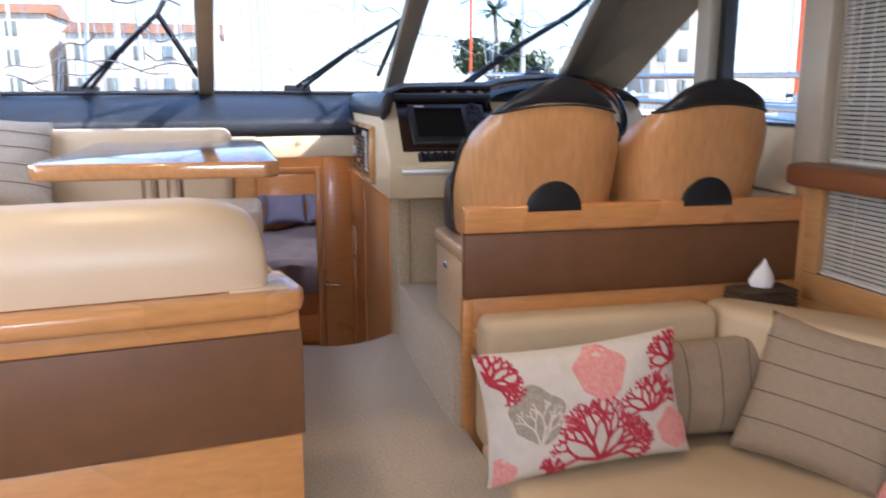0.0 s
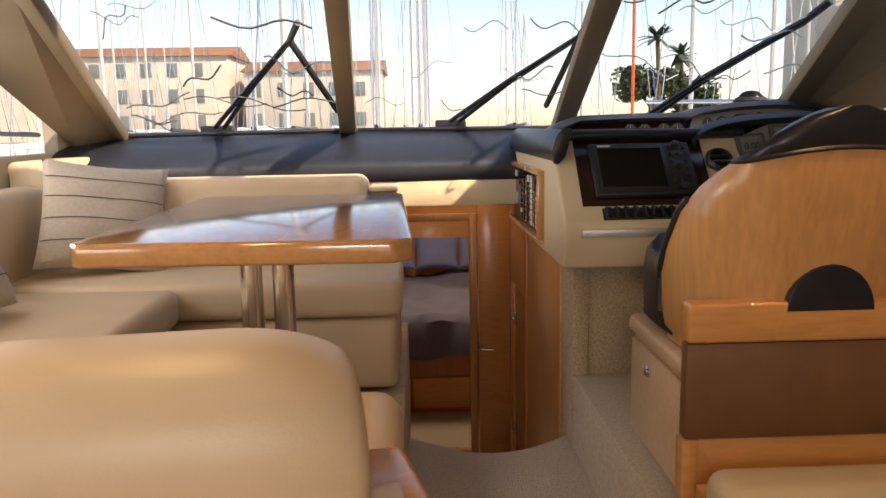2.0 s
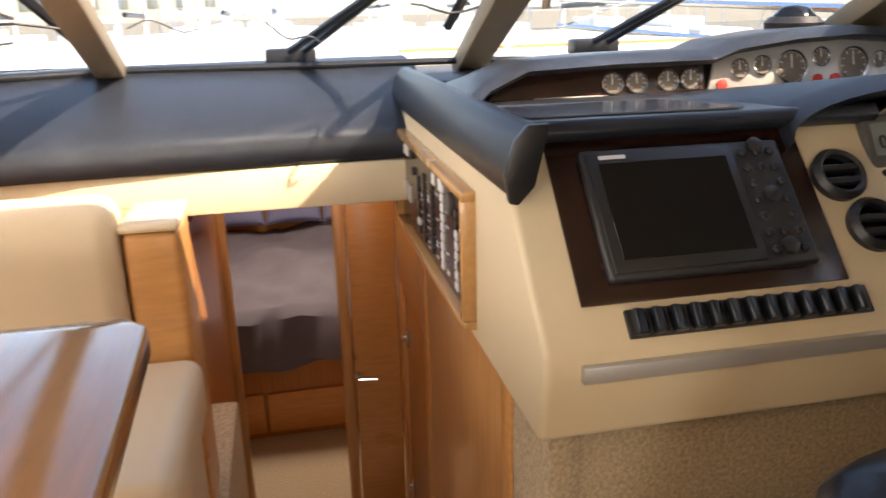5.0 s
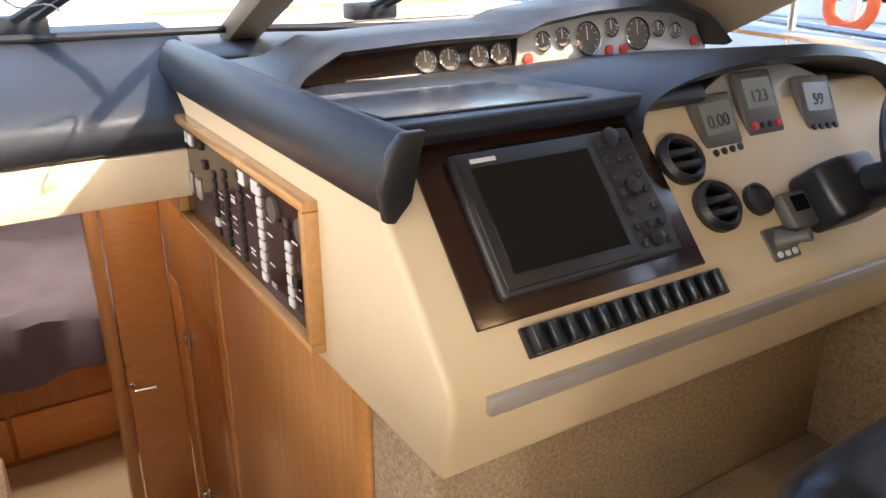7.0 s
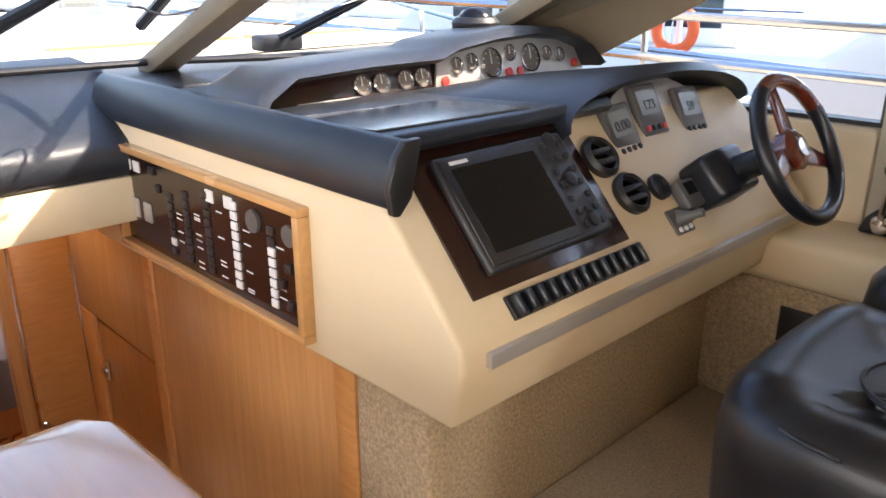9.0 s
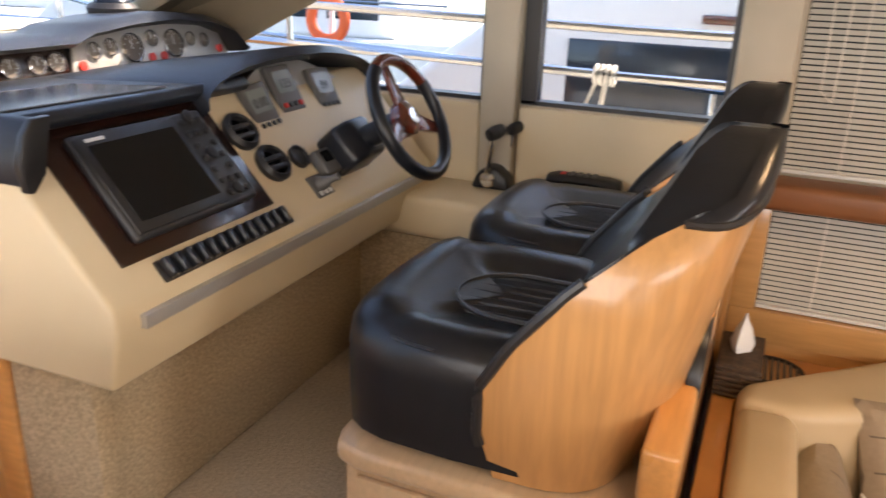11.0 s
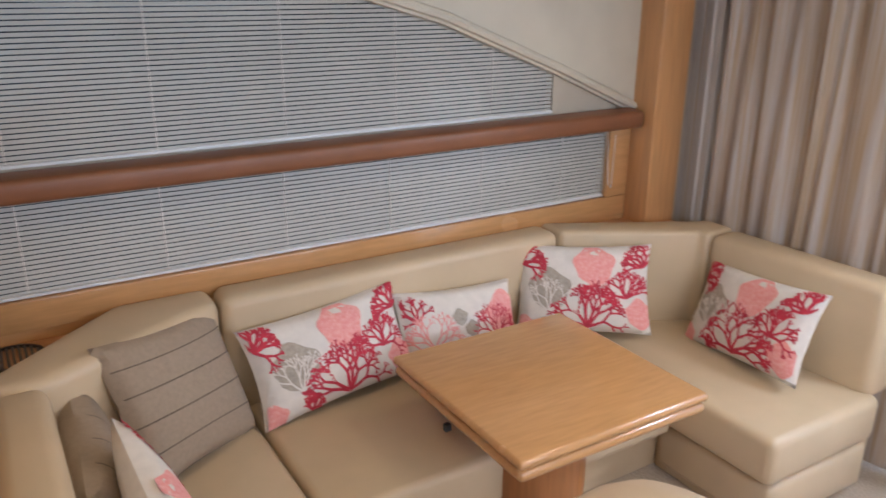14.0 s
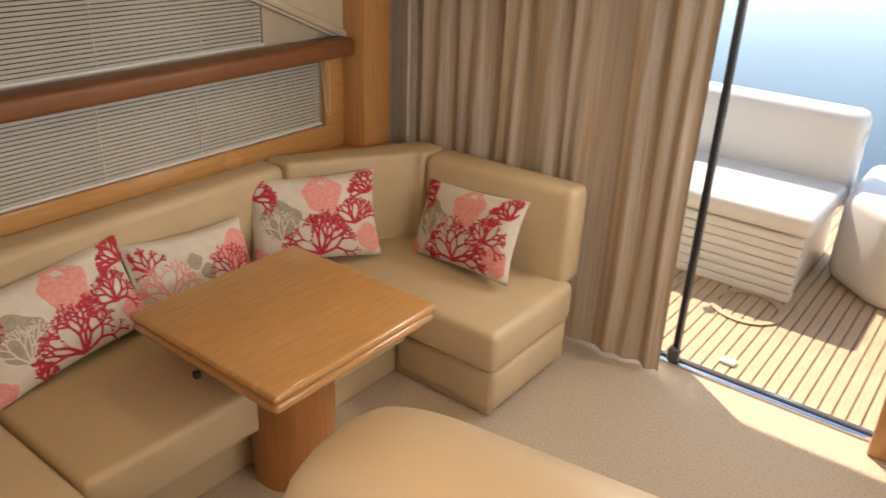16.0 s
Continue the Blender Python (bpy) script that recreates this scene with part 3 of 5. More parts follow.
def coral_fan(a, b, h, u, v, ang, size, rng, depth=5, width=0.0055, spread=0.5):
    strips = []

    def grow(u, v, ang, length, d, w):
        pts = [(u, v)]
        for k in range(2):
            ang += rng.uniform(-0.22, 0.22)
            u, v = u + math.cos(ang) * length / 2 / a, v + math.sin(ang) * length / 2 / b
            pts.append((u, v))
        strips.append(print_strip(a, b, h, pts, w, w * 0.82))
        if d and abs(u) < 0.97 and abs(v) < 0.97:
            for s in (-1, 1) if rng.random() < 0.8 else (-1, 0.1, 1):
                grow(u, v, ang + s * rng.uniform(spread * 0.6, spread * 1.3), length * rng.uniform(0.55, 0.75), d - 1, w * 0.8)
    for s in (-1.25, -0.75, -0.25, 0.25, 0.75, 1.25):
        grow(u, v, ang + s, size * 0.26, depth - 1, width * 1.05)
    return joined_fast(strips)


def joined_fast(bms):
    vs, fs = [], []
    for b in bms:
        b.verts.index_update()
        o = len(vs)
        vs += [tuple(v.co) for v in b.verts]
        fs += [[o + v.index for v in f.verts] for f in b.faces]
        b.free()
    me = bpy.data.meshes.new("tmp")
    me.from_pydata(vs, [], fs)
    out = bmesh.new()
    out.from_mesh(me)
    bpy.data.meshes.remove(me)
    return out


def print_disc(a, b, h, u, v, r, lift=0.0012):
    rings = []
    for q in (0.02, 0.4, 0.75, 1.0):
        rings.append([pillow_surface(a, b, h, max(-0.98, min(0.98, u + q * r * (1 + 0.1 * math.sin(5 * t)) * math.cos(t) / a)), max(-0.98, min(0.98, v + q * r * (1 + 0.12 * math.sin(4 * t + 1)) * math.sin(t) / b)), 1) + Vector((0, 0, lift)) for t in [2 * math.pi * k / 28 for k in range(28)]])
    return skin(rings)


def coral_cushion(m, a, b, seed, pale=False):
    rng = random.Random(seed)
    c = solid("scatter_cushion", pillow_mesh(a, b, 0.07), LINEN, "white scatter cushion printed with red and salmon corals" if not pale else "white scatter cushion printed with pale pink corals and shells", "cushion", group="coral cushions")
    h = 0.07
    if pale:
        part("salmon_print", print_disc(a, b, h, 0.75, 0.1, 0.09), SALMON, c)
        part("salmon_fan", coral_fan(a, b, h, -0.55, -0.6, 1.6, 0.22, rng, 5, 0.004), SALMON, c)
        part("coral_fan", coral_fan(a, b, h, 0.55, -0.5, 1.3, 0.2, rng, 5, 0.004), CORAL, c)
        part("salmon_fan", coral_fan(a, b, h, -0.8, 0.2, 1.9, 0.16, rng, 4, 0.004), CORAL, c)
        for u, v in ((-0.1, 0.2), (0.1, -0.15)):
            part("shell_print", print_disc(a, b, h, u, v, 0.032), SAND, c)
    else:
        part("salmon_print", print_disc(a, b, h, 0.12, 0.55, 0.085), SALMON, c)
        part("salmon_print", print_disc(a, b, h, 0.82, -0.55, 0.06), SALMON, c)
        part("salmon_print", print_disc(a, b, h, -0.92, -0.85, 0.05), SALMON, c)
        part("sand_print", print_disc(a, b, h, -0.56, 0.0, 0.085), SAND, c)
        part("sand_fan", coral_fan(a, b, h, -0.56, -0.5, 1.57, 0.20, rng, 5, 0.0035, 0.4), LINEN, c)
        part("coral_fan", coral_fan(a, b, h, 0.02, -0.88, 1.5, 0.27, rng, 6, 0.0065), CORAL, c)
        part("coral_fan", coral_fan(a, b, h, 0.6, -0.2, 1.45, 0.17, rng, 5, 0.0055), CORAL, c)
        part("coral_fan", coral_fan(a, b, h, -0.95, 0.55, 0.7, 0.15, rng, 5, 0.006), CORAL, c)
        part("coral_fan", coral_fan(a, b, h, 0.9, 0.5, 2.0, 0.15, rng, 5, 0.006), CORAL, c)
        part("coral_fan", coral_fan(a, b, h, -0.45, -0.98, 0.9, 0.09, rng, 4, 0.005), CORAL, c)
    c.matrix_world = m
    return c


def striped_cushion(m, a, b, mtl=TAUPE, label="taupe linen cushion with stitched dark lines", upright=False):
    c = solid("striped_cushion", pillow_mesh(a, b, 0.075), mtl, label, "cushion", group="plain cushions")
    for v in (-0.55, -0.15, 0.25, 0.62):
        part("stitch_line", print_strip(a, b, 0.075, [(v, -0.97 + 1.94 * k / 24) if upright else (-0.97 + 1.94 * k / 24, v) for k in range(25)], 0.0022, 0.0022), THREAD, c)
    c.matrix_world = m
    return c


coral_cushion(pose(0.69, 2.55, 0.588, 74, -3, 2), 0.325, 0.19, 3)
coral_cushion(pose(1.45, 1.86, 0.57, 66, -4, -84), 0.30, 0.17, 5)
coral_cushion(pose(1.45, 1.35, 0.555, 66, 3, -94), 0.25, 0.145, 8, True)
coral_cushion(pose(1.40, 0.78, 0.595, 68, 0, -122), 0.275, 0.185, 11)
coral_cushion(pose(0.90, 0.38, 0.565, 66, -6, 172), 0.285, 0.175, 14)
striped_cushion(pose(1.38, 2.38, 0.60, 64, 4, -58), 0.23, 0.225)
striped_cushion(pose(1.10, 2.655, 0.565, 78, 0, -3), 0.30, 0.165, TAUPE, "taupe linen bolster cushion with upright stitched lines", True)

# ---- curtain and cockpit door ----
rings = []
for k in range(181):
    s = k / 180
    x = 1.56 - 1.44 * s
    amp = 0.009 + 0.006 * math.sin(s * 7) + 0.006 * math.sin(s * 23)
    ph = s * 2 * math.pi * 15 + 1.6 * math.sin(s * 13) + 0.8 * math.sin(s * 31)
    y = 0.02 + amp * math.sin(ph)
    rings.append([(x + 0.012 * math.sin(z * 2.3 + k * 0.1) * (2 - z) / 2, y - 0.02 * z + 0.012 * math.sin(ph * 0.5 + z * 2), z) for z in [0.015 + 1.96 * j / 8 for j in range(9)]])
front = skin(rings, closed=False, caps=False)
solid("curtain", front, CURTAIN, "floor-length striped beige and brown curtain in soft folds", "curtain")
gather = [[(x, y - 0.03, z) for z in (0.02, 0.7, 1.4, 1.97)] for x, y in [(1.62 - 0.002 * k, 0.06 + 0.03 * math.sin(k * 0.75)) for k in range(60)]]
solid("curtain_gathered", skin(gather, closed=False, caps=False), CURTAIN, "gathered end of the striped curtain beside the post", "curtain")
gd = thing("door_2", (-0.3, -0.12, 0), "sliding glass cockpit door standing open in a steel track", "door", kind="structure")
part("track", box(-0.72, 0.62, -0.16, -0.09, -0.01, 0.012, 0.003), STEEL, gd, "polished steel threshold track")
part("track_groove", box(-0.72, 0.62, -0.135, -0.118, 0.012, 0.016, 0), PLASTIC, gd)
part("door_stile", box(0.085, 0.11, -0.15, -0.11, 0.012, 1.93, 0.004), PLASTIC, gd, "black edge of the slid-open glass door")
part("pane", box(0.11, 0.62, -0.135, -0.128, 0.012, 1.93, 0), GLASS, gd)
part("latch_block", box(0.07, 0.12, -0.11, -0.085, 0.02, 0.08, 0.004), GREY, gd)
structure("trim_door_post", box(-0.80, -0.715, -0.17, 0.0, 0, 2.0, 0.008), WOOD_V, "cherry wood door post")
structure("cockpit_deck", box(-2.0, 2.0, -3.2, -0.165, -0.12, -0.03, 0), CAULK, "dark caulked base of the cockpit deck")
deck = thing("teak_deck", (0, -1.2, -0.03), "weathered teak cockpit planking with dark seams", "deck")
plank = mesh_of("plank", box(-0.024, 0.024, -1.5, 1.5, 0, 0.012, 0.001, 1), TEAK)
for k in range(60):
    o = new("plank", plank)
    o.parent, o.location = deck, (-1.62 + 0.055 * k, -0.45, 0)
part("hatch_ring", skin([[(0.02 + r * math.cos(t), -0.88 + r * math.sin(t), -0.012 + (0.003 if r > 0.16 else 0.001)) for t in [2 * math.pi * i / 32 for i in range(32)]] for r in (0.15, 0.16, 0.18, 0.185)], caps=False), TEAK, deck)
part("deck_drain", lathe([(0.0, 0), (0.03, 0), (0.03, 0.004), (0, 0.004)], pose(0.16, -0.72, -0.018), 16), STEEL, deck)
part("deck_fitting", box(-0.12, -0.05, -0.33, -0.28, -0.018, 0.0, 0.01), WHITE, deck)
cs = thing("cockpit_seat", (0.2, -1.3, 0), "white quilted cockpit bench", "bench")
for k in range(7):
    part("quilted_panel", box(-0.13, 1.6, -1.13, -1.06, -0.02 + 0.052 * k, 0.03 + 0.052 * k, 0.012), HULL, cs)
part("seat", box(-0.16, 1.6, -1.75, -1.04, 0.35, 0.46, 0.04, 3), HULL, cs)
part("backrest", box(-0.16, 1.6, -1.95, -1.72, 0.3, 0.85, 0.06, 3), HULL, cs)
part("base", box(-0.10, 1.6, -1.9, -1.13, -0.03, 0.35, 0.02), HULL, cs)
bn = thing("cockpit_moulding", (-0.8, -1.6, 0), "white moulded cockpit locker with a rounded edge", "locker")
part("body", prism([(-1.9, -1.3), (-0.45, -1.3), (-0.18, -1.55), (-0.18, -2.2), (-1.9, -2.2)], "z", -0.03, 0.5, 0.08, 4), HULL, bn)
rail_c = thing("transom_rail", (-0.6, -2.3, 0.5), "white steel boarding rail above the transom", "rail")
for x in (-0.75, -0.45):
    part("post", tube([(x, -2.1, 0.49), (x + 0.06, -2.1, 1.2)], 0.016), WHITE, rail_c)
part("top_bar", tube([(-0.69, -2.1, 1.2), (-0.39, -2.1, 1.2)], 0.016), WHITE, rail_c)

# ---- helm ----
hb = thing("helm_partition", (1.1, 2.95, 0), "cherry wood partition with a brown leatherette band behind the helm", "partition")
part("panel", box(0.432, 1.74, 2.953, 2.985, 0, 0.818, 0.003), WOOD_H, hb)
part("band", box(0.430, 1.74, 2.948, 2.987, 0.82, 1.035, 0.003), BROWN, hb, "brown leatherette band")
part("top_rail", box(0.428, 1.74, 2.94, 2.995, 1.037, 1.126, 0.01, 3), WOOD_H, hb)
part("end_post", box(0.424, 0.46, 2.945, 2.99, 0.0, 0.818, 0.006), WOOD, hb)
part("corner_upright", box(1.68, 1.74, 2.93, 2.985, 0.74, 1.30, 0.012), WOOD_V, hb)
sb = thing("helm_seat_box", (0.95, 3.25, 0.627), "beige helm seat locker with rounded wooden top edge", "locker")
part("body", box(0.468, 1.42, 2.99, 3.49, 0.627, 0.93, 0.01), PALE_WOOD, sb)
part("top", prism([(0.445, 2.99), (0.445, 3.46), (0.46, 3.50), (0.50, 3.515), (1.40, 3.515), (1.425, 3.49), (1.425, 2.99)], "z", 0.932, 0.972, 0.012, 3), PALE_WOOD, sb)
part("locker_door", box(0.452, 0.466, 3.03, 3.46, 0.65, 0.915, 0.005), PALE_WOOD, sb)
part("latch", lathe([(0.0, 0), (0.016, 0), (0.016, 0.006), (0.010, 0.012), (0, 0.012)], pose(0.452, 3.286, 0.865, 0, -90), 16), CHROME, sb, "round chrome push latch")


def at_z(tab, z):
    for (za, va), (zb, vb) in zip(tab, tab[1:]):
        if z <= zb:
            return va + (vb - va) * max(0, (z - za)) / (zb - za)
    return tab[-1][1]


W = [(0.97, 0.258), (1.05, 0.27), (1.2, 0.274), (1.30, 0.268), (1.37, 0.245), (1.43, 0.20), (1.48, 0.145), (1.52, 0.08), (1.538, 0.02)]
YB = [(0.97, 3.02), (1.1, 2.965), (1.25, 2.935), (1.40, 2.90), (1.54, 2.875)]
YP = [(0.97, 3.22), (1.06, 3.245), (1.14, 3.245), (1.22, 3.20), (1.32, 3.12), (1.40, 3.03), (1.46, 2.93), (1.54, 2.90)]
YF = [(0.97, 3.26), (1.12, 3.24), (1.22, 3.16), (1.34, 3.075), (1.46, 3.01), (1.51, 2.985), (1.53, 2.96), (1.54, 2.935)]


def helm_chair(cx, label):
    ch = thing("helm_chair", (cx, 3.25, 0.972), label, "helm chair", group="helm chairs")
    zs = [0.975 + 0.55 * i / 26 for i in range(27)]
    n = 28
    angs = [-math.pi / 2 + math.pi * k / n for k in range(n + 1)]

    def rim(a):
        """Height at which wood gives way to leather, per direction."""
        z = 1.36
        for _ in range(30):
            z = 0.5 * z + 0.5 * (1.455 - 0.045 * abs(at_z(W, z) * abs(math.sin(a)) ** 0.75 / 0.25) ** 2)
        return z

    def spot(a, z, inset=0.0):
        w = at_z(W, z) - inset
        return (cx + w * math.copysign(abs(math.sin(a)) ** 0.75, math.sin(a)), at_z(YP, z) + (at_z(YB, z) + inset - at_z(YP, z)) * max(0, math.cos(a)) ** 0.55, z)

    rims = [rim(a) for a in angs]
    bm = skin([[spot(a, 0.975 + (r - 0.975) * s / 22) for a, r in zip(angs, rims)] for s in range(23)], closed=False, caps=False)
    part("shell", bm, WOOD_V, ch, "moulded cherry wood back shell")
    part("head_roll", skin([[spot(a, r + (1.537 - r) * (s / 14), -0.007 * math.sin(math.pi * min(1, s / 14 + 0.12)) ) for a, r in zip(angs, rims)] for s in range(15)], closed=False, caps=False), BLACK, ch, "black leather rolled top")
    part("rim_piping", tube([spot(a, r, -0.003) for a, r in zip(angs, rims)], 0.006, 6), PLASTIC, ch)
    full = []
    for z in zs + [1.534]:
        inset = 0.012 if z > 1.44 else 0.03
        back = [spot(a, z, min(inset, at_z(W, z) * 0.5)) for a in angs]
        w = at_z(W, z) - 0.008
        yf = at_z(YF, z)
        frontp = [(cx + w * (1 - 2 * k / 10), max(yf + 0.03 * abs(1 - 2 * k / 10) ** 2 - 0.01, at_z(YB, z) + 0.02), z) for k in range(1, 10)]
        full.append(back + frontp)
    part("back_cushion", skin(full), BLACK, ch, "black leather back cushion")
    for s in (-1, 1):
        part("piping", tube([(cx + s * (at_z(W, z) + 0.002), at_z(YP, z) + 0.004, z) for z in zs[3:18]], 0.009), PLASTIC, ch)
    g = []
    n = 24
    for j in range(n + 1):
        t = 2 * math.pi * j / n
        g.append(t)
    rings_s = []
    for q, zz in ((0.90, 0.975), (0.99, 0.99), (1.0, 1.06), (1.0, 1.12), (0.975, 1.165), (0.90, 1.19), (0.78, 1.198), (0.62, 1.19), (0.52, 1.172), (0.3, 1.168), (0.02, 1.168)):
        rings_s.append([(cx + 0.268 * q * math.copysign(abs(math.cos(t)) ** 0.45, math.cos(t)), 3.30 + 0.235 * q * math.copysign(abs(math.sin(t)) ** 0.5, math.sin(t)), zz + (0.012 if math.sin(t) > 0.5 and zz > 1.1 else 0)) for t in g[:-1]])
    part("seat", skin(rings_s), BLACK, ch, "black leather bolstered seat cushion")
    for k in range(5):
        off = 0.034 * (k - 2)
        front = 3.275 + 0.10 * math.sqrt(1 - (off / 0.1) ** 2)
        part("seat_rib", tube([(cx + off, 3.12 + (front - 3.12) * i / 8, 1.163 + 0.004 * math.sin(math.pi * i / 8)) for i in range(9)], 0.0165), BLACK, ch)
    oval = [(cx + 0.105 * math.cos(q), 3.275 + 0.115 * math.sin(q), 1.180) for q in [math.pi * i / 16 for i in range(17)]]
    part("inset_piping", tube([(cx + 0.105, 3.12, 1.180)] + oval + [(cx - 0.105, 3.12, 1.180)], 0.005, 6), PLASTIC, ch)
    part("seam", tube([(cx + 0.262 * math.cos(t), 3.292 + 0.222 * math.copysign(abs(math.sin(t)) ** 0.6, math.sin(t)), 1.178) for t in [0.05 + 3.04 * i / 20 for i in range(21)]], 0.003, 5), PLASTIC, ch)
    arcp = [(cx + 0.095 * math.cos(t), 1.105 + 0.10 * math.sin(t)) for t in [math.pi * i / 14 for i in range(15)]]
    part("lumbar_opening", prism(arcp, "y", 2.938, 2.962, 0.002), BLACK, ch, "arched opening showing black leather")
    return ch


helm_chair(0.735, "helm chair with a cherry wood shell and black leather seat")
helm_chair(1.30, "helm chair with a cherry wood shell beside the side ledge")

led = thing("side_ledge", (1.58, 3.5, 0.63), "cream moulded side ledge beside the helm seats", "ledge")
part("top", prism([(1.43, 2.99), (1.43, 4.05), (1.70, 4.05), (1.70, 2.99)], "z", 0.995, 1.12, 0.025, 3), GELCOAT, led)
part("carpet_face", box(1.45, 1.68, 2.99, 4.2, 0.627, 0.994, 0.004), CARPET_D, led, "carpeted face")
part("vent", box(1.442, 1.451, 3.70, 3.80, 0.84, 0.938, 0.003), PLASTIC, led, "black square air vent")
lv = thing("throttle_lever", (1.64, 3.65, 1.12), "chrome throttle lever on a black base", "lever")
part("base", prism([(3.59, 1.12), (3.595, 1.155), (3.63, 1.185), (3.665, 1.19), (3.695, 1.16), (3.71, 1.12)], "x", 1.61, 1.68, 0.01, 3), PLASTIC, lv)
part("boss", lathe([(0.0, 0), (0.024, 0), (0.024, 0.012), (0.016, 0.022), (0, 0.024)], pose(1.612, 3.655, 1.15, 0, -90), 18), CHROME, lv, "chrome pivot boss")
part("arm", tube([(1.60, 3.655, 1.15), (1.598, 3.65, 1.22), (1.602, 3.64, 1.285)], 0.009), CHROME, lv, "chrome lever arm")
part("arm", tube([(1.675, 3.625, 1.15), (1.68, 3.615, 1.22), (1.675, 3.605, 1.29)], 0.006), GREY, lv)
part("grip", lathe([(0.0, -0.03), (0.018, -0.026), (0.022, 0.0), (0.018, 0.026), (0, 0.03)], pose(1.604, 3.637, 1.295, 25, 75), 16), PLASTIC, lv)
part("grip", lathe([(0.0, -0.026), (0.016, -0.022), (0.019, 0.0), (0.016, 0.022), (0, 0.026)], pose(1.672, 3.60, 1.30, 25, 75), 16), PLASTIC, lv)
ph = thing("radio_handset", (1.64, 3.37, 1.12), "black radio handset in its cradle on the ledge", "handset")
part("cradle", box(1.585, 1.69, 3.24, 3.485, 1.12, 1.134, 0.005), PLASTIC, ph)
part("cradle_block", box(1.605, 1.675, 3.29, 3.45, 1.134, 1.158, 0.008), PLASTIC, ph)
grip = [[(1.645 + w * math.cos(q), y, z + h * math.sin(q)) for q in [2 * math.pi * k / 14 for k in range(14)]] for y, w, h, z in ((3.262, 0.012, 0.008, 1.168), (3.268, 0.034, 0.02, 1.168), (3.30, 0.038, 0.024, 1.171), (3.34, 0.032, 0.018, 1.178), (3.41, 0.032, 0.018, 1.178), (3.45, 0.037, 0.024, 1.172), (3.478, 0.033, 0.02, 1.168), (3.484, 0.012, 0.008, 1.168))]
part("handset", skin(grip), PLASTIC, ph)
for r in range(2):
    for k in range(4):
        part("key", box(1.622 + 0.022 * r, 1.636 + 0.022 * r, 3.335 + 0.022 * k, 3.348 + 0.022 * k, 1.192, 1.198, 0.002), GREY, ph)
part("call_button", box(1.628, 1.648, 3.425, 3.44, 1.19, 1.197, 0.002), RED, ph, "small red button")
part("coiled_cord", tube([(1.60 + 0.010 * math.cos(q), 3.24 - 0.0016 * q, 1.14 + 0.010 * math.sin(q)) for q in [0.5 * k for k in range(90)]], 0.003, 5), PLASTIC, ph)

structure("wall_helm_toe", box(0.40, 1.47, 4.0, 4.06, 0.6, 1.05, 0.01), CARPET_D, "carpet-lined wall under the console")
structure("wall_helm_side", box(0.39, 0.45, 3.985, 4.2, -0.05, 1.03, 0.012), CARPET_D, "carpeted corner beside the stairs")
con = thing("helm_console", (0.9, 4.4, 1.03), "cream moulded helm console with a padded black top", "console")
F0, F1 = Vector((0, 3.84, 1.186)), Vector((0, 4.08, 1.455))
prof = [(3.862, 1.035), (3.838, 1.15), (3.84, 1.186), (4.08, 1.453), (4.75, 1.405), (5.25, 1.40), (5.35, 1.02), (4.6, 1.03)]
part("body", prism(prof, "x", 0.33, 1.60, 0.012, 3), GELCOAT, con)
part("padded_top", prism([(4.058, 1.452), (4.045, 1.468), (4.06, 1.486), (4.75, 1.442), (5.2, 1.442), (5.2, 1.402), (4.75, 1.41), (4.10, 1.445)], "x", 0.345, 1.0, 0.005, 2), DASH, con, "padded charcoal top")
part("padded_side", prism([(0.322, 1.385), (0.316, 1.42), (0.332, 1.468), (0.35, 1.489), (0.375, 1.491), (0.365, 1.40), (0.334, 1.38)], "y", 4.0, 5.2, 0.006, 2), DASH, con)
part("pad_end", prism([(0.322, 1.375), (0.314, 1.42), (0.330, 1.47), (0.35, 1.493), (0.385, 1.494), (0.362, 1.40), (0.336, 1.372)], "y", 3.985, 4.001, 0.003), PLASTIC, con, "black edging on the padded side")
part("trim_strip", box(0.385, 1.57, 3.826, 3.842, 1.142, 1.168, 0.002), SILVER, con, "grey metal trim strip")
along, up = Vector((1, 0, 0)), (F1 - F0).normalized()
face_n = along.cross(up).normalized()
FACE = Matrix(((1, up.x, face_n.x, 0), (0, up.y, face_n.y, F0.y), (0, up.z, face_n.z, F0.z), (0, 0, 0, 1)))


def on_face(bm):
    """Shapes drawn on the console's sloping front: x, height along the slope, out of it."""
    return moved(bm, FACE)


part("screen_bezel", on_face(box(0.40, 0.845, 0.068, 0.352, 0.0, 0.006, 0.002)), BURL, con, "dark burl veneer surround")
sc = thing("chart_plotter", (0.6, 3.95, 1.3), "dark grey chart plotter with a blank screen and keypad", "display")
part("housing", on_face(box(0.447, 0.795, 0.095, 0.32, 0.006, 0.026, 0.008, 3)), PLOTTER, sc)
part("inner_frame", on_face(box(0.455, 0.705, 0.105, 0.31, 0.024, 0.030, 0.004)), PLASTIC, sc)
part("screen", on_face(box(0.472, 0.69, 0.125, 0.29, 0.0302, 0.0315, 0.0005, 1)), SCREEN, sc, "blank black screen")
for r in range(7):
    for c in range(3):
        if (r, c) not in ((0, 1), (2, 1), (4, 1)):
            part("key", on_face(lathe([(0.0075, 0.026), (0.0075, 0.031), (0.005, 0.033), (0, 0.033)], pose(0.722 + 0.025 * c, 0.12 + 0.029 * r, 0), 8)), PLASTIC, sc)
for r in (0, 2, 4):
    part("dial", on_face(lathe([(0.014, 0.026), (0.014, 0.034), (0.006, 0.037), (0, 0.037)], pose(0.747, 0.125 + 0.045 * r, 0), 14)), PLASTIC, sc)
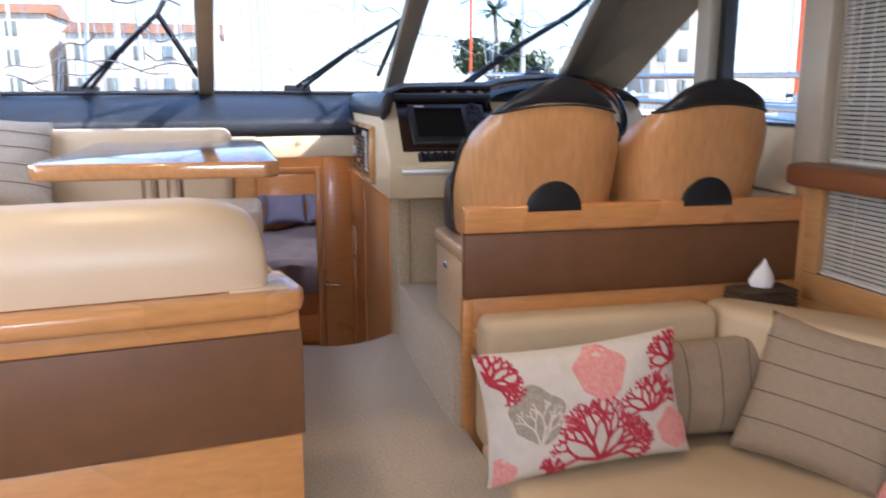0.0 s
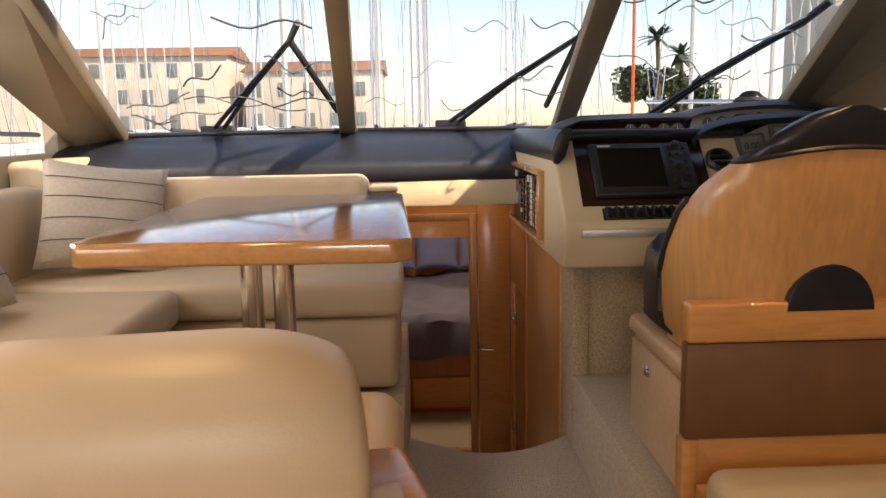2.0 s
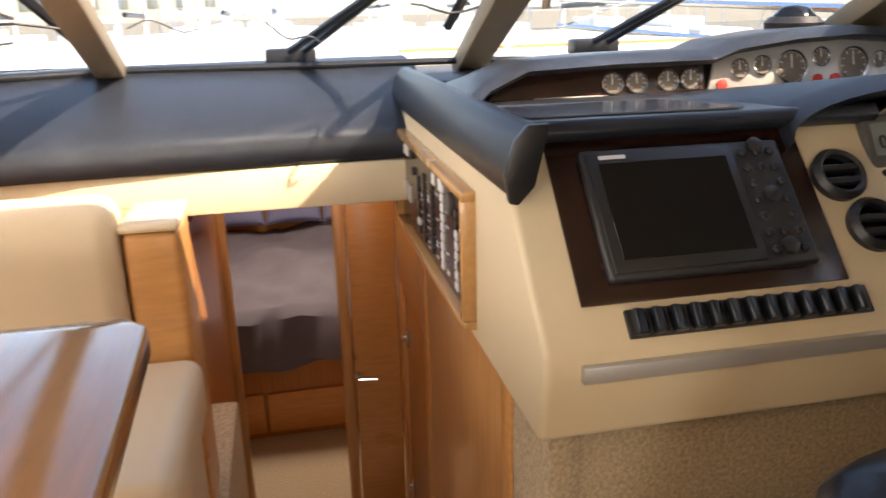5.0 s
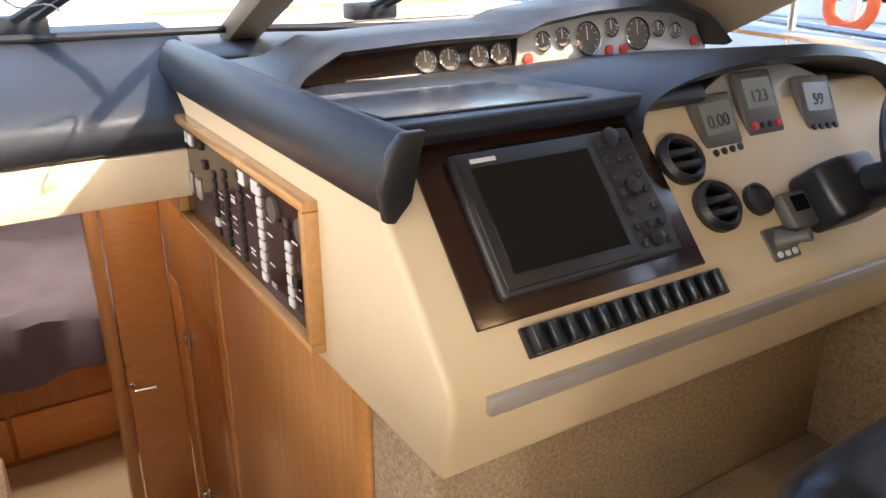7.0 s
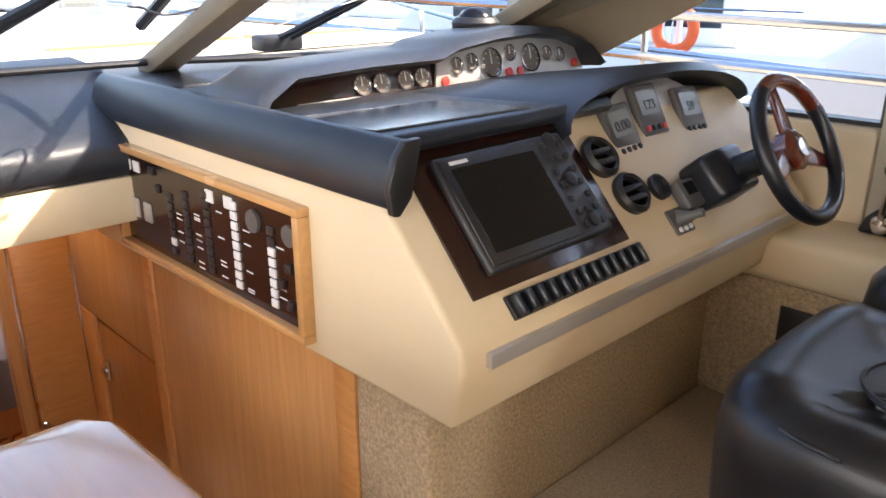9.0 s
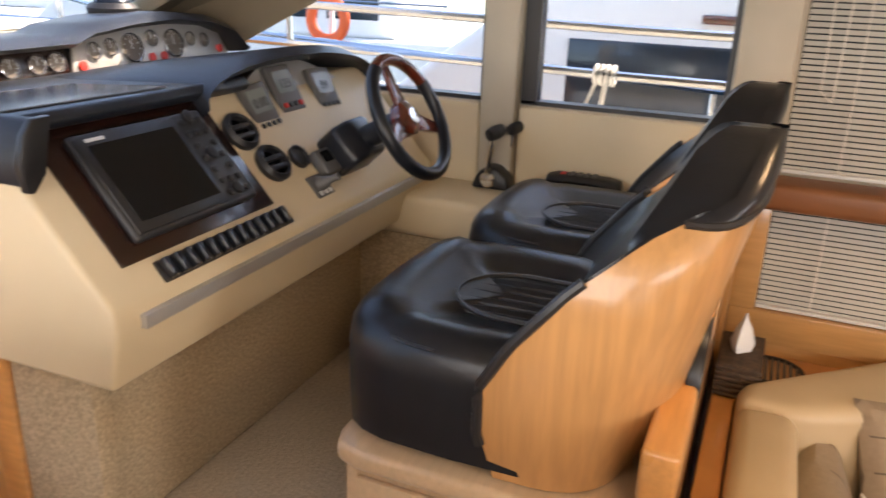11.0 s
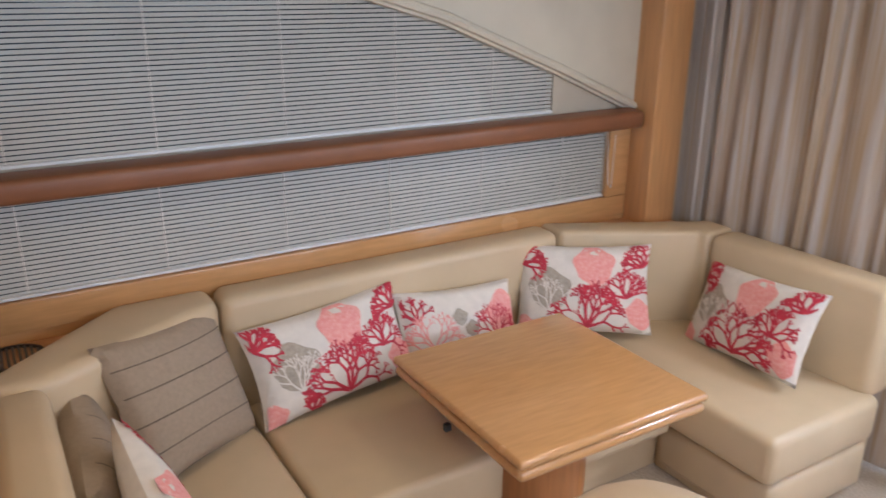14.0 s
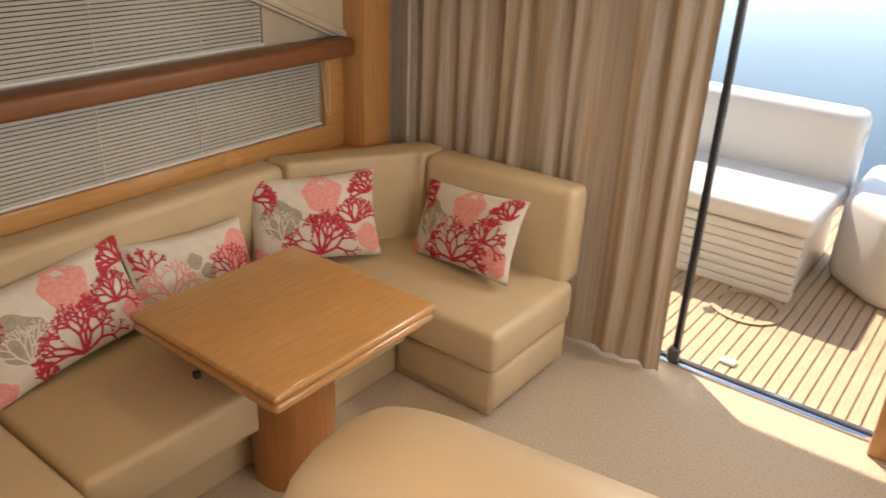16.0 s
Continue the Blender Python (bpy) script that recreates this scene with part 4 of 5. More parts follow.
part("label_bar", on_face(box(0.475, 0.52, 0.297, 0.304, 0.0302, 0.0308, 0)), WHITE, sc)
sw = thing("switch_row", (0.66, 3.88, 1.22), "row of black rocker switches on a black strip", "switches")
part("strip", on_face(box(0.462, 0.865, 0.012, 0.056, 0.0, 0.008, 0.002)), PLASTIC, sw)
rk = mesh_of("rocker", on_face(prism([(0.0, 0.008), (0.004, 0.026), (0.022, 0.018), (0.028, 0.008)], "y", 0.014, 0.054, 0.004)), BLACK)
for k in range(13):
    o = new("rocker", rk)
    o.parent, o.matrix_parent_inverse, o.location = sw, sw.matrix_basis.inverted(), (0.467 + 0.0303 * k, 0, 0)
for x, s in ((0.895, 0.25), (0.925, 0.155)):
    av = thing("air_vent", (x, 3.95, 1.3), "round black air vent with blades", "vent", group="air vents")
    part("ring", on_face(lathe([(0.034, 0), (0.046, 0), (0.048, 0.014), (0.040, 0.024), (0.034, 0.02)], pose(x, s, 0), 28, False)), PLASTIC, av)
    part("bowl", on_face(lathe([(0.036, 0.002), (0.02, 0.003), (0.0, 0.004)], pose(x, s, 0), 28)), SCREEN, av)
    for d in (-0.014, 0.010):
        part("blade", on_face(box(x - 0.033, x + 0.033, s + d - 0.006, s + d + 0.006, 0.006, 0.02, 0.003)), PLASTIC, av)
# arched instrument hood
cx = 1.20
hood = []
for t in [math.pi * i / 20 for i in range(21)]:
    x, z = cx - 0.38 * math.cos(t), 1.43 + 0.085 * math.sin(t) ** 0.8
    hood.append([(x, 4.04 + 0.03 * math.sin(t), z - 0.012), (x, 4.02 + 0.03 * math.sin(t), z + 0.004), (x, 4.08, z + 0.022), (x, 4.55, z + 0.0 - 0.05 * math.sin(t)), (x, 4.55, z - 0.10 * math.sin(t) - 0.01)])
part("instrument_hood", skin(hood), DASH, con, "arched charcoal instrument hood")
INS = Matrix.Translation((0, 4.02, 1.33)) @ Matrix.Rotation(radians(62), 4, "X")
fan = [(cx - 0.32 + 0.64 * i / 20, 0.02 + 0.175 * math.sin(math.pi * i / 20) ** 0.75) for i in range(21)]
part("instrument_panel", moved(prism([(cx - 0.32, 0.0)] + fan + [(cx + 0.32, 0.0)], "z", 0.0, 0.01, 0.001), INS), SILVER, con, "silver instrument panel")
part("instrument_trim", moved(box(0.985, 1.49, 0.002, 0.022, 0.01, 0.018, 0.003), INS), BURL, con)
for k, (x, y, rot) in enumerate(((1.025, 0.078, 3), (1.15, 0.112, 0), (1.32, 0.088, -3))):
    d = thing("instrument_display", (x, 4.1, 1.42), "grey instrument display with a small screen and buttons", "display", group="instruments")
    M = INS @ pose(x, y, 0.01, 0, 0, rot)
    part("case", moved(box(-0.052, 0.052, -0.062, 0.062, 0, 0.018, 0.006), M), GREY, d)
    part("screen", moved(box(-0.038, 0.038, -0.012, 0.046, 0.0182, 0.0195, 0), M), LCD, d, "pale liquid crystal screen")
    for j in range(4):
        part("button", moved(lathe([(0.007, 0.018), (0.007, 0.023), (0, 0.024)], pose(-0.033 + 0.022 * j, -0.044, 0), 10), M), RED if k == 1 and j in (0, 3) else PLASTIC, d)
    txt = bpy.data.curves.new("digits", "FONT")
    txt.body, txt.size, txt.align_x, txt.extrude = ("0.00", "123", "59")[k], 0.034, "CENTER", 0.0004
    me = bpy.data.meshes.new_from_object(bpy.data.objects.new("tmp_text", txt))
    me.materials.append(PLASTIC)
    o = new("digits", me)
    o.parent, o.matrix_parent_inverse = d, d.matrix_basis.inverted()
    o.matrix_basis = M @ pose(0, 0.0, 0.0205)
# lower steering panel
wb = thing("steering_column", (1.2, 3.9, 1.28), "black steering column cover on the console", "column")
part("cover", on_face(joined(prism([(1.12, 0.0), (1.12, 0.075), (1.16, 0.10), (1.25, 0.10), (1.27, 0.0)], "y", 0.06, 0.17, 0.014, 3))), BLACK, wb)
WM = Matrix.Translation((1.20, 3.72, 1.395)) @ Matrix.Rotation(radians(62), 4, "X")
wh = thing("steering_wheel", (1.2, 3.72, 1.365), "steering wheel with a black and mahogany rim", "steering wheel")
ringpts = lambda a0, a1, n: [WM @ Vector((0.15 * math.cos(a), 0.15 * math.sin(a), 0)) for a in [a0 + (a1 - a0) * i / n for i in range(n + 1)]]
part("rim_leather", tube(ringpts(radians(120), radians(390), 40), 0.017, 10), BLACK, wh, "black leather lower rim")
part("rim_wood", tube(ringpts(radians(30), radians(120), 18), 0.0165, 10), MAHOG, wh, "gloss mahogany upper rim")
for a in (90, 200, 340):
    c, s = math.cos(radians(a)), math.sin(radians(a))
    sp_ = [(r * c - o * s, r * s + o * c) for r, o in ((0.03, -0.025), (0.142, -0.014), (0.142, 0.014), (0.03, 0.025))]
    part("spoke", moved(prism(sp_, "z", -0.02, -0.008, 0.003), WM), MAHOG, wh, "mahogany spoke")
part("hub", moved(lathe([(0.0, -0.03), (0.045, -0.03), (0.045, -0.005), (0.03, 0.006), (0, 0.008)]), WM), MAHOG, wh)
part("boss", moved(lathe([(0.02, 0.006), (0.02, 0.012), (0, 0.014)]), WM), CHROME, wh)
part("shaft", moved(lathe([(0.03, -0.16), (0.03, -0.03)]), WM), BLACK, wh)
ap = thing("autopilot_control", (1.07, 3.9, 1.25), "grey autopilot joystick and control pad", "control")
part("pad", on_face(box(1.06, 1.13, 0.075, 0.145, 0, 0.03, 0.008)), GREY, ap)
part("pad_screen", on_face(box(1.075, 1.115, 0.105, 0.135, 0.0302, 0.0312, 0)), SCREEN, ap)
part("joystick_plate", on_face(box(1.0, 1.07, 0.035, 0.095, 0, 0.006, 0.003)), GREY, ap)
part("joystick", on_face(joined(lathe([(0.022, 0.006), (0.016, 0.02), (0.014, 0.03), (0.009, 0.04), (0.01, 0.06), (0, 0.064)], pose(1.03, 0.07, 0, 15, 15), 14))), GREY, ap)
for k in range(3):
    part("button", on_face(lathe([(0.006, 0.006), (0.006, 0.009), (0, 0.0095)], pose(1.015 + 0.02 * k, 0.045, 0), 10)), WHITE, ap)
part("ring_gauge", on_face(lathe([(0.0, 0.003), (0.024, 0.004), (0.026, 0.012), (0.03, 0.012), (0.03, 0)], pose(1.03, 0.15, 0), 22)), PLASTIC, ap)
# gauge visor
DIAL = mat("gauge_face", (0.16, 0.13, 0.10), 0.5)
vis = thing("gauge_visor", (0.95, 4.6, 1.48), "charcoal hooded gauge binnacle across the console top", "binnacle")
vt = [(0.37, 1.452, -0.13), (0.43, 1.487, -0.07), (0.53, 1.520, -0.02), (0.75, 1.526, 0.0), (0.99, 1.527, 0.0), (1.05, 1.548, 0.0), (1.20, 1.566, 0.0), (1.36, 1.572, 0.0), (1.52, 1.558, 0.0), (1.62, 1.525, -0.01), (1.67, 1.47, -0.03)]
sec = []
for x, z, dy in vt:
    sec.append([(x, 4.585 + dy, z - 0.012), (x, 4.565 + dy, z), (x, 4.60 + dy, z + 0.02), (x, 4.80 + dy, z + 0.012), (x, 4.98, 1.46), (x, 4.98, 1.42), (x, 4.68 + dy, 1.42), (x, 4.68 + dy, z - 0.02)])
part("hood", skin(sec), DASH, vis)
GP = Matrix.Translation((0, 4.605, 1.438)) @ Matrix.Rotation(radians(76), 4, "X")
part("burl_panel", moved(prism([(0.44, 0.0), (0.51, 0.075), (0.55, 0.088), (0.985, 0.092), (0.985, 0.0)], "z", 0, 0.008, 0.001), GP), BURL, vis, "dark burl gauge panel")
part("pinstripe", moved(box(0.56, 0.74, 0.012, 0.0145, 0.008, 0.0088, 0), GP), SILVER, vis)
part("silver_panel", moved(prism([(0.99, 0.0), (1.02, 0.095), (1.06, 0.11), (1.20, 0.128), (1.36, 0.134), (1.52, 0.12), (1.60, 0.09), (1.64, 0.0)], "z", 0, 0.008, 0.001), GP), SILVER, vis, "silver gauge panel")
for x, y, r in ((0.751, 0.04, 0.026), (0.812, 0.04, 0.026), (0.891, 0.041, 0.026), (0.949, 0.042, 0.026), (1.078, 0.06, 0.024), (1.138, 0.066, 0.024), (1.217, 0.058, 0.042), (1.298, 0.08, 0.024), (1.387, 0.06, 0.042), (1.462, 0.068, 0.022), (1.524, 0.06, 0.022)):
    gg = thing("gauge", (x, 4.6, 1.48), "small round engine gauge with a chrome rim", "gauge", group="engine gauges")
    part("rim", moved(lathe([(r * 0.92, 0.010), (r, 0.008), (r, 0.015), (r * 0.92, 0.016)], pose(x, y, 0), 20, False), GP), CHROME, gg)
    part("dial", moved(lathe([(0, 0.0115), (r * 0.86, 0.0115), (r * 0.86, 0.009), (0, 0.009)], pose(x, y, 0), 20), GP), DIAL, gg)
    part("needle", moved(box(x - 0.001, x + 0.001, y - 0.003, y + r * 0.7, 0.012, 0.0135, 0), GP), WHITE, gg)
    for a in range(9):
        q = radians(-40 + 32.5 * a)
        part("tick", moved(box(-0.0008, 0.0008, r * 0.66, r * 0.82, 0.0116, 0.0124, 0), GP @ pose(x, y, 0, 0, 0, math.degrees(q) - 90)), WHITE, gg)
for x, y in ((1.03, 0.024), (1.287, 0.026), (1.336, 0.026), (1.593, 0.03)):
    part("warning_button", moved(lathe([(0.013, 0.008), (0.013, 0.014), (0, 0.015)], pose(x, y, 0), 14), GP), RED, vis, "red warning button")
part("chart_recess", slab([(0.39, 4.11, 1.4845), (0.76, 4.08, 1.4865), (0.75, 4.34, 1.470), (0.39, 4.41, 1.4655)], 0.003), mat("glossy_chart_cover", (0.18, 0.2, 0.24), 0.14, coat=0.6), con, "glossy chart cover on the console top")
cp = thing("compass", (1.33, 4.78, 1.575), "black domed compass on the gauge hood", "compass")
part("base", lathe([(0.07, 0), (0.075, 0.02), (0.06, 0.035)], pose(1.33, 4.78, 1.575)), PLASTIC, cp)
part("dome", lathe([(0.06, 0.03), (0.055, 0.055), (0.035, 0.078), (0.0, 0.085)], pose(1.33, 4.78, 1.555)), SCREEN, cp)
# breaker panel on the console side
bp = thing("breaker_panel", (0.33, 4.65, 1.2), "dark electrical breaker panel in a pale wooden frame", "switch panel")
y0, y1, z0, z1 = 4.235, 5.085, 1.062, 1.338
for nm, b in (("frame_bar", (y0, y1, z1 - 0.018, z1)), ("frame_bar", (y0, y1, z0, z0 + 0.018)), ("frame_bar", (y0, y0 + 0.02, z0 + 0.018, z1 - 0.018)), ("frame_bar", (y1 - 0.02, y1, z0 + 0.018, z1 - 0.018))):
    part(nm, box(0.302, 0.332, *b, 0.003), WOOD_Y, bp)
part("panel", box(0.322, 0.331, y0 + 0.02, y1 - 0.02, z0 + 0.018, z1 - 0.018, 0), BURL, bp)
rng = random.Random(4)
for col, (yy, n, pale) in enumerate(((4.36, 8, 0.5), (4.41, 0, 0), (4.50, 9, 1.0), (4.62, 9, 0.0), (4.72, 8, 0.05), (4.80, 7, 0.45))):
    for k in range(n):
        part("breaker", box(0.3175, 0.323, yy - 0.012, yy + 0.012, 1.10 + 0.022 * k, 1.118 + 0.022 * k, 0.002), WHITE if rng.random() < pale else PLASTIC, bp)
for yy, zz in ((5.02, 1.285), (4.97, 1.285), (4.60, 1.285), (4.52, 1.287)):
    part("meter", box(0.3185, 0.323, yy - 0.017, yy + 0.017, zz - 0.014, zz + 0.014, 0.002), WHITE, bp)
for yy in (5.0, 4.93):
    part("rotary_switch", box(0.316, 0.323, yy - 0.02, yy + 0.02, 1.15, 1.20, 0.004), SILVER, bp)
for yy, zz, r in ((4.42, 1.27, 0.024), (4.29, 1.27, 0.022)):
    part("round_meter", lathe([(0, 0), (r, 0), (r, 0.008), (0, 0.009)], pose(0.323, yy, zz, 0, -90), 18), GREY, bp)
for yy, zz in ((4.30, 1.20), (4.33, 1.16), (4.30, 1.12), (4.88, 1.29), (4.86, 1.25)):
    part("toggle", box(0.315, 0.323, yy - 0.012, yy + 0.012, zz - 0.010, zz + 0.010, 0.003), PLASTIC, bp)
for k in range(26):
    yy, zz = rng.choice((4.455, 4.565, 4.67, 4.76, 4.33)), 1.095 + rng.random() * 0.16
    part("label_bar", box(0.3212, 0.3222, yy - 0.013, yy + 0.013, zz, zz + 0.003, 0), WHITE, bp)

# ---- dinette ----
tw = radians(8)
TW = Matrix.Translation((-0.14, 2.12, 0)) @ Matrix.Rotation(tw, 4, "Z")
ct = thing("dinette_back_cabinet", (-0.9, 2.1, 0), "cherry wood cabinet with a brown band backing the dinette bench", "cabinet")
tw_box = lambda *a, **k: moved(box(*a, **k), TW)
part("body", tw_box(-1.58, -0.006, 0.004, 0.12, 0, 0.775, bev=0.004), WOOD_H, ct)
part("band", tw_box(-1.58, 0.0, -0.002, 0.12, 0.777, 1.005, bev=0.004), BROWN, ct, "brown leatherette band")
part("upper_band", tw_box(-1.58, -0.004, 0.002, 0.12, 1.006, 1.045, bev=0.003), WOOD_H, ct)
part("top", moved(prism([(-1.58, -0.03), (-0.06, -0.03), (0.0, -0.005), (0.015, 0.05), (0.0, 0.22), (-1.58, 0.22)], "z", 1.045, 1.09, 0.014, 4), TW), WOOD_H, ct, "rounded cherry wood ledge")
part("end_panel", tw_box(-0.05, 0.0, 0.121, 0.2, 0.36, 1.044, bev=0.004), WOOD, ct)
# Thin cream patch on the end of the ledge.
part("ledge_pale_patch", tw_box(-0.14, -0.02, 0.02, 0.1, 1.09, 1.094, bev=0.002), CREAM_W, ct)
db = thing("dinette_bench", (-1.0, 3.4, 0.58), "U-shaped cream leather dinette bench on a raised platform", "bench")
back = [(0.03, 1.0925), (0.022, 1.15), (0.03, 1.205), (0.06, 1.24), (0.12, 1.262), (0.20, 1.268), (0.25, 1.25), (0.285, 1.20), (0.30, 1.08), (0.30, 0.99), (0.18, 0.99), (0.17, 1.0925)]
rings = []
for x, k in [(-1.58, 1.0), (-0.6, 1.0), (-0.22, 1.0)] + [(-0.22 + 0.155 * math.sin(math.pi * i / 20), 1 - 0.34 * (1 - math.cos(math.pi * i / 20))) for i in range(1, 10)] + [(-0.062, 0.62), (-0.058, 0.50)]:
    rings.append([(x, 0.16 + (y - 0.16) * (0.25 + 0.75 * k ** 0.6), z if z < 1.1 else 1.0925 + (z - 1.0925) * k) for y, z in back])
part("backrest", moved(skin(rings), TW), CREAM_W, db, "cream leather aft backrest with a rounded end")
part("seat_cushion", box(-1.6, -0.18, 2.36, 2.76, 0.86, 1.03, 0.05, 4), CREAM_W, db)
part("seat_front", box(-1.6, -0.24, 2.36, 2.72, 0.58, 0.855, 0.02), CREAM_W, db)
part("seat_cushion", box(-1.62, -0.205, 3.95, 4.42, 0.86, 0.995, 0.035, 4), CREAM_W, db)
part("seat_front", box(-1.62, -0.225, 3.97, 4.42, 0.60, 0.855, 0.03, 3), CREAM_W, db)
part("seat_cushion", box(-1.6, -0.95, 2.77, 3.94, 0.86, 0.985, 0.035, 4), CREAM_W, db)
part("seat_front", box(-1.6, -0.97, 2.77, 3.94, 0.60, 0.855, 0.02), CREAM_W, db)
part("backrest", box(-1.60, -0.335, 4.40, 4.54, 0.96, 1.325, 0.045, 4), CREAM_W, db)
part("backrest", box(-1.70, -1.56, 2.4, 4.39, 0.95, 1.31, 0.045, 4), CREAM_W, db)
part("back_panel", box(-1.6, -0.335, 4.545, 4.61, 0.58, 1.27, 0.012), WOOD_V, db, "cherry wood bench back")
part("end_cap", box(-0.33, -0.225, 4.43, 4.62, 0.58, 1.255, 0.012, 3), WOOD, db)
part("end_cap_top", box(-0.335, -0.22, 4.42, 4.625, 1.256, 1.275, 0.009, 3), CREAM_W, db)
structure("trim_port_shelf", box(PX, -1.58, 4.40, 4.9, 0.58, 1.40, 0.02), GELCOAT, "cream corner shelf beside the bench")
dt = thing("dinette_table", (-0.53, 3.33, 0.58), "glossy cherry wood dinette table on a chrome leg", "table")
part("top", prism([(-0.825, 2.86), (-0.80, 2.825), (-0.19, 2.805), (-0.155, 2.835), (-0.19, 3.84), (-0.22, 3.875), (-0.80, 3.875), (-0.83, 3.84)], "z", 1.252, 1.298, 0.010, 3), mat("lacquered_cherry_top", (0.50, 0.25, 0.10), 0.12, vary=0.08, scale=8, stretch=(9, 1, 9), coat=1.0), dt)
for x in (-0.57, -0.49):
    part("leg", lathe([(0.028, 0.58), (0.028, 1.245)], pose(x, 3.3, 0), 20), CHROME, dt, "chrome leg")
part("foot", box(-0.68, -0.38, 3.22, 3.38, 0.58, 0.60, 0.006), CHROME, dt)
PALE = mat("grey_striped_linen", (0.52, 0.45, 0.37), 0.85, vary=0.06, scale=80, bump=0.3, bscale=500)
striped_cushion(pose(-1.30, 4.24, 1.20, 68, 8, 22), 0.22, 0.21, PALE, "pale linen cushion with thin stitched stripes")
striped_cushion(pose(-1.46, 3.45, 1.17, 66, -6, 80), 0.21, 0.20, PALE, "pale linen cushion with thin stitched stripes")

# ---- outside ----
def wiper(bx, by, bz, dx, dy, dz, blade):
    w = thing("windscreen_wiper", (bx, by, bz), "black windscreen wiper with twin arms", "wiper", group="wipers")
    e = Vector((bx + dx, by + dy, bz + dz))
    for o in (0, 0.05):
        part("arm", tube([(bx + o, by, bz), Vector((bx + o * 0.6, by, bz)).lerp(e, 0.5) + Vector((0, 0.02, 0.01)), e], 0.012, 6), PLASTIC, w)
    b0, b1 = e + Vector(blade[0]), e + Vector(blade[1])
    part("blade", tube([b0, e, b1], 0.016, 6), PLASTIC, w)
    part("pivot", box(bx - 0.06, bx + 0.10, by - 0.03, by + 0.05, bz - 0.03, bz + 0.02, 0.01), PLASTIC, w)


wiper(-1.18, 5.42, 1.51, 0.52, -0.72, 0.36, ((0.05, -0.10, 0.06), (0.14, 0.50, -0.28)))
wiper(0.02, 5.50, 1.52, 0.55, -0.72, 0.36, ((0.04, -0.12, 0.09), (-0.06, 0.50, -0.28)))
wiper(1.02, 5.42, 1.52, 0.42, -0.85, 0.38, ((0.06, -0.10, 0.07), (-0.30, 0.40, -0.22)))
rng = random.Random(21)
cover = thing("windscreen_cover", (0, 5.0, 1.7), "creased clear protective film over the windscreen", "cover")
for k in range(34):
    i = rng.choice((1, 2, 3))
    A, B, C, D = (Vector(BASE[i]), Vector(BASE[i + 1]), Vector(TOP[i + 1]), Vector(TOP[i]))
    s, t, ds, dt_ = rng.uniform(0.05, 0.8), rng.uniform(0.05, 0.9), rng.uniform(0.1, 0.35), rng.uniform(-0.18, 0.18)
    pts = []
    for q in range(9):
        ss, tt = min(1, s + ds * q / 8), max(0.01, min(0.99, t + dt_ * q / 8 + 0.03 * math.sin(q * 0.9 + k)))
        pts.append(A.lerp(B, ss).lerp(D.lerp(C, ss), tt) + Vector((0, 0.03, 0.012)))
    part("crease", tube(pts, rng.uniform(0.0015, 0.0045), 5), FILM if k % 3 else GREY, cover)

structure("foredeck", prism([(-1.9, 5.62), (1.9, 5.62), (1.3, 8.5), (0, 10.5), (-1.3, 8.5)], "z", 1.465, 1.49, 0.004), HULL, "white foredeck ahead of the windscreen")
# Two unseen roof slabs, added only to block sun from helm floor and carpet.
structure("sun_shade_starboard", box(1.781, 2.32, -0.3, 4.3, 2.0, 2.06, 0.01), HULL, "unseen white overhang added to shade the helm side windows")
structure("sun_shade_aft", box(-1.78, 2.32, -1.0, -0.301, 2.0, 2.06, 0.01), HULL, "unseen white overhang added to keep sun off the saloon carpet")
structure("side_deck_starboard", box(1.79, 2.3, -0.2, 5.2, 0.3, 0.62, 0.02), HULL, "white side deck")
structure("side_deck_port", box(-2.3, -1.79, -0.2, 5.2, 0.3, 0.62, 0.02), HULL, "white side deck")
gr = thing("guard_rail", (2.2, 3.5, 0.62), "stainless guard rail along the side deck", "rail")
for z in (1.565, 1.41):
    part("bar", tube([(2.22, 0.0, z - 0.02), (2.22, 3.4, z), (2.22, 5.2, z + 0.03), (1.7, 7.6, z + 0.1)], 0.016), STEEL, gr)
for y in (0.8, 2.1, 4.75, 6.0):
    part("post", tube([(2.26, y, 0.62), (2.22, y, 1.56)], 0.013), STEEL, gr)
rp = thing("tied_rope", (2.22, 3.28, 1.19), "white rope knotted round the guard rail", "rope")
part("knot", joined(*[tube([(2.22 + 0.03 * math.cos(t + k), 3.43 + 0.02 * k, 1.41 + 0.03 * math.sin(t + k)) for t in [2 * math.pi * i / 12 for i in range(13)]], 0.009, 6) for k in range(4)]), ROPE, rp)
part("tail", tube([(2.2, 3.45, 1.40), (2.19, 3.46, 1.3), (2.2, 3.43, 1.12)], 0.009, 6), ROPE, rp)
part("tail", tube([(2.2, 3.48, 1.40), (2.19, 3.52, 1.29), (2.2, 3.51, 1.15)], 0.009, 6), ROPE, rp)


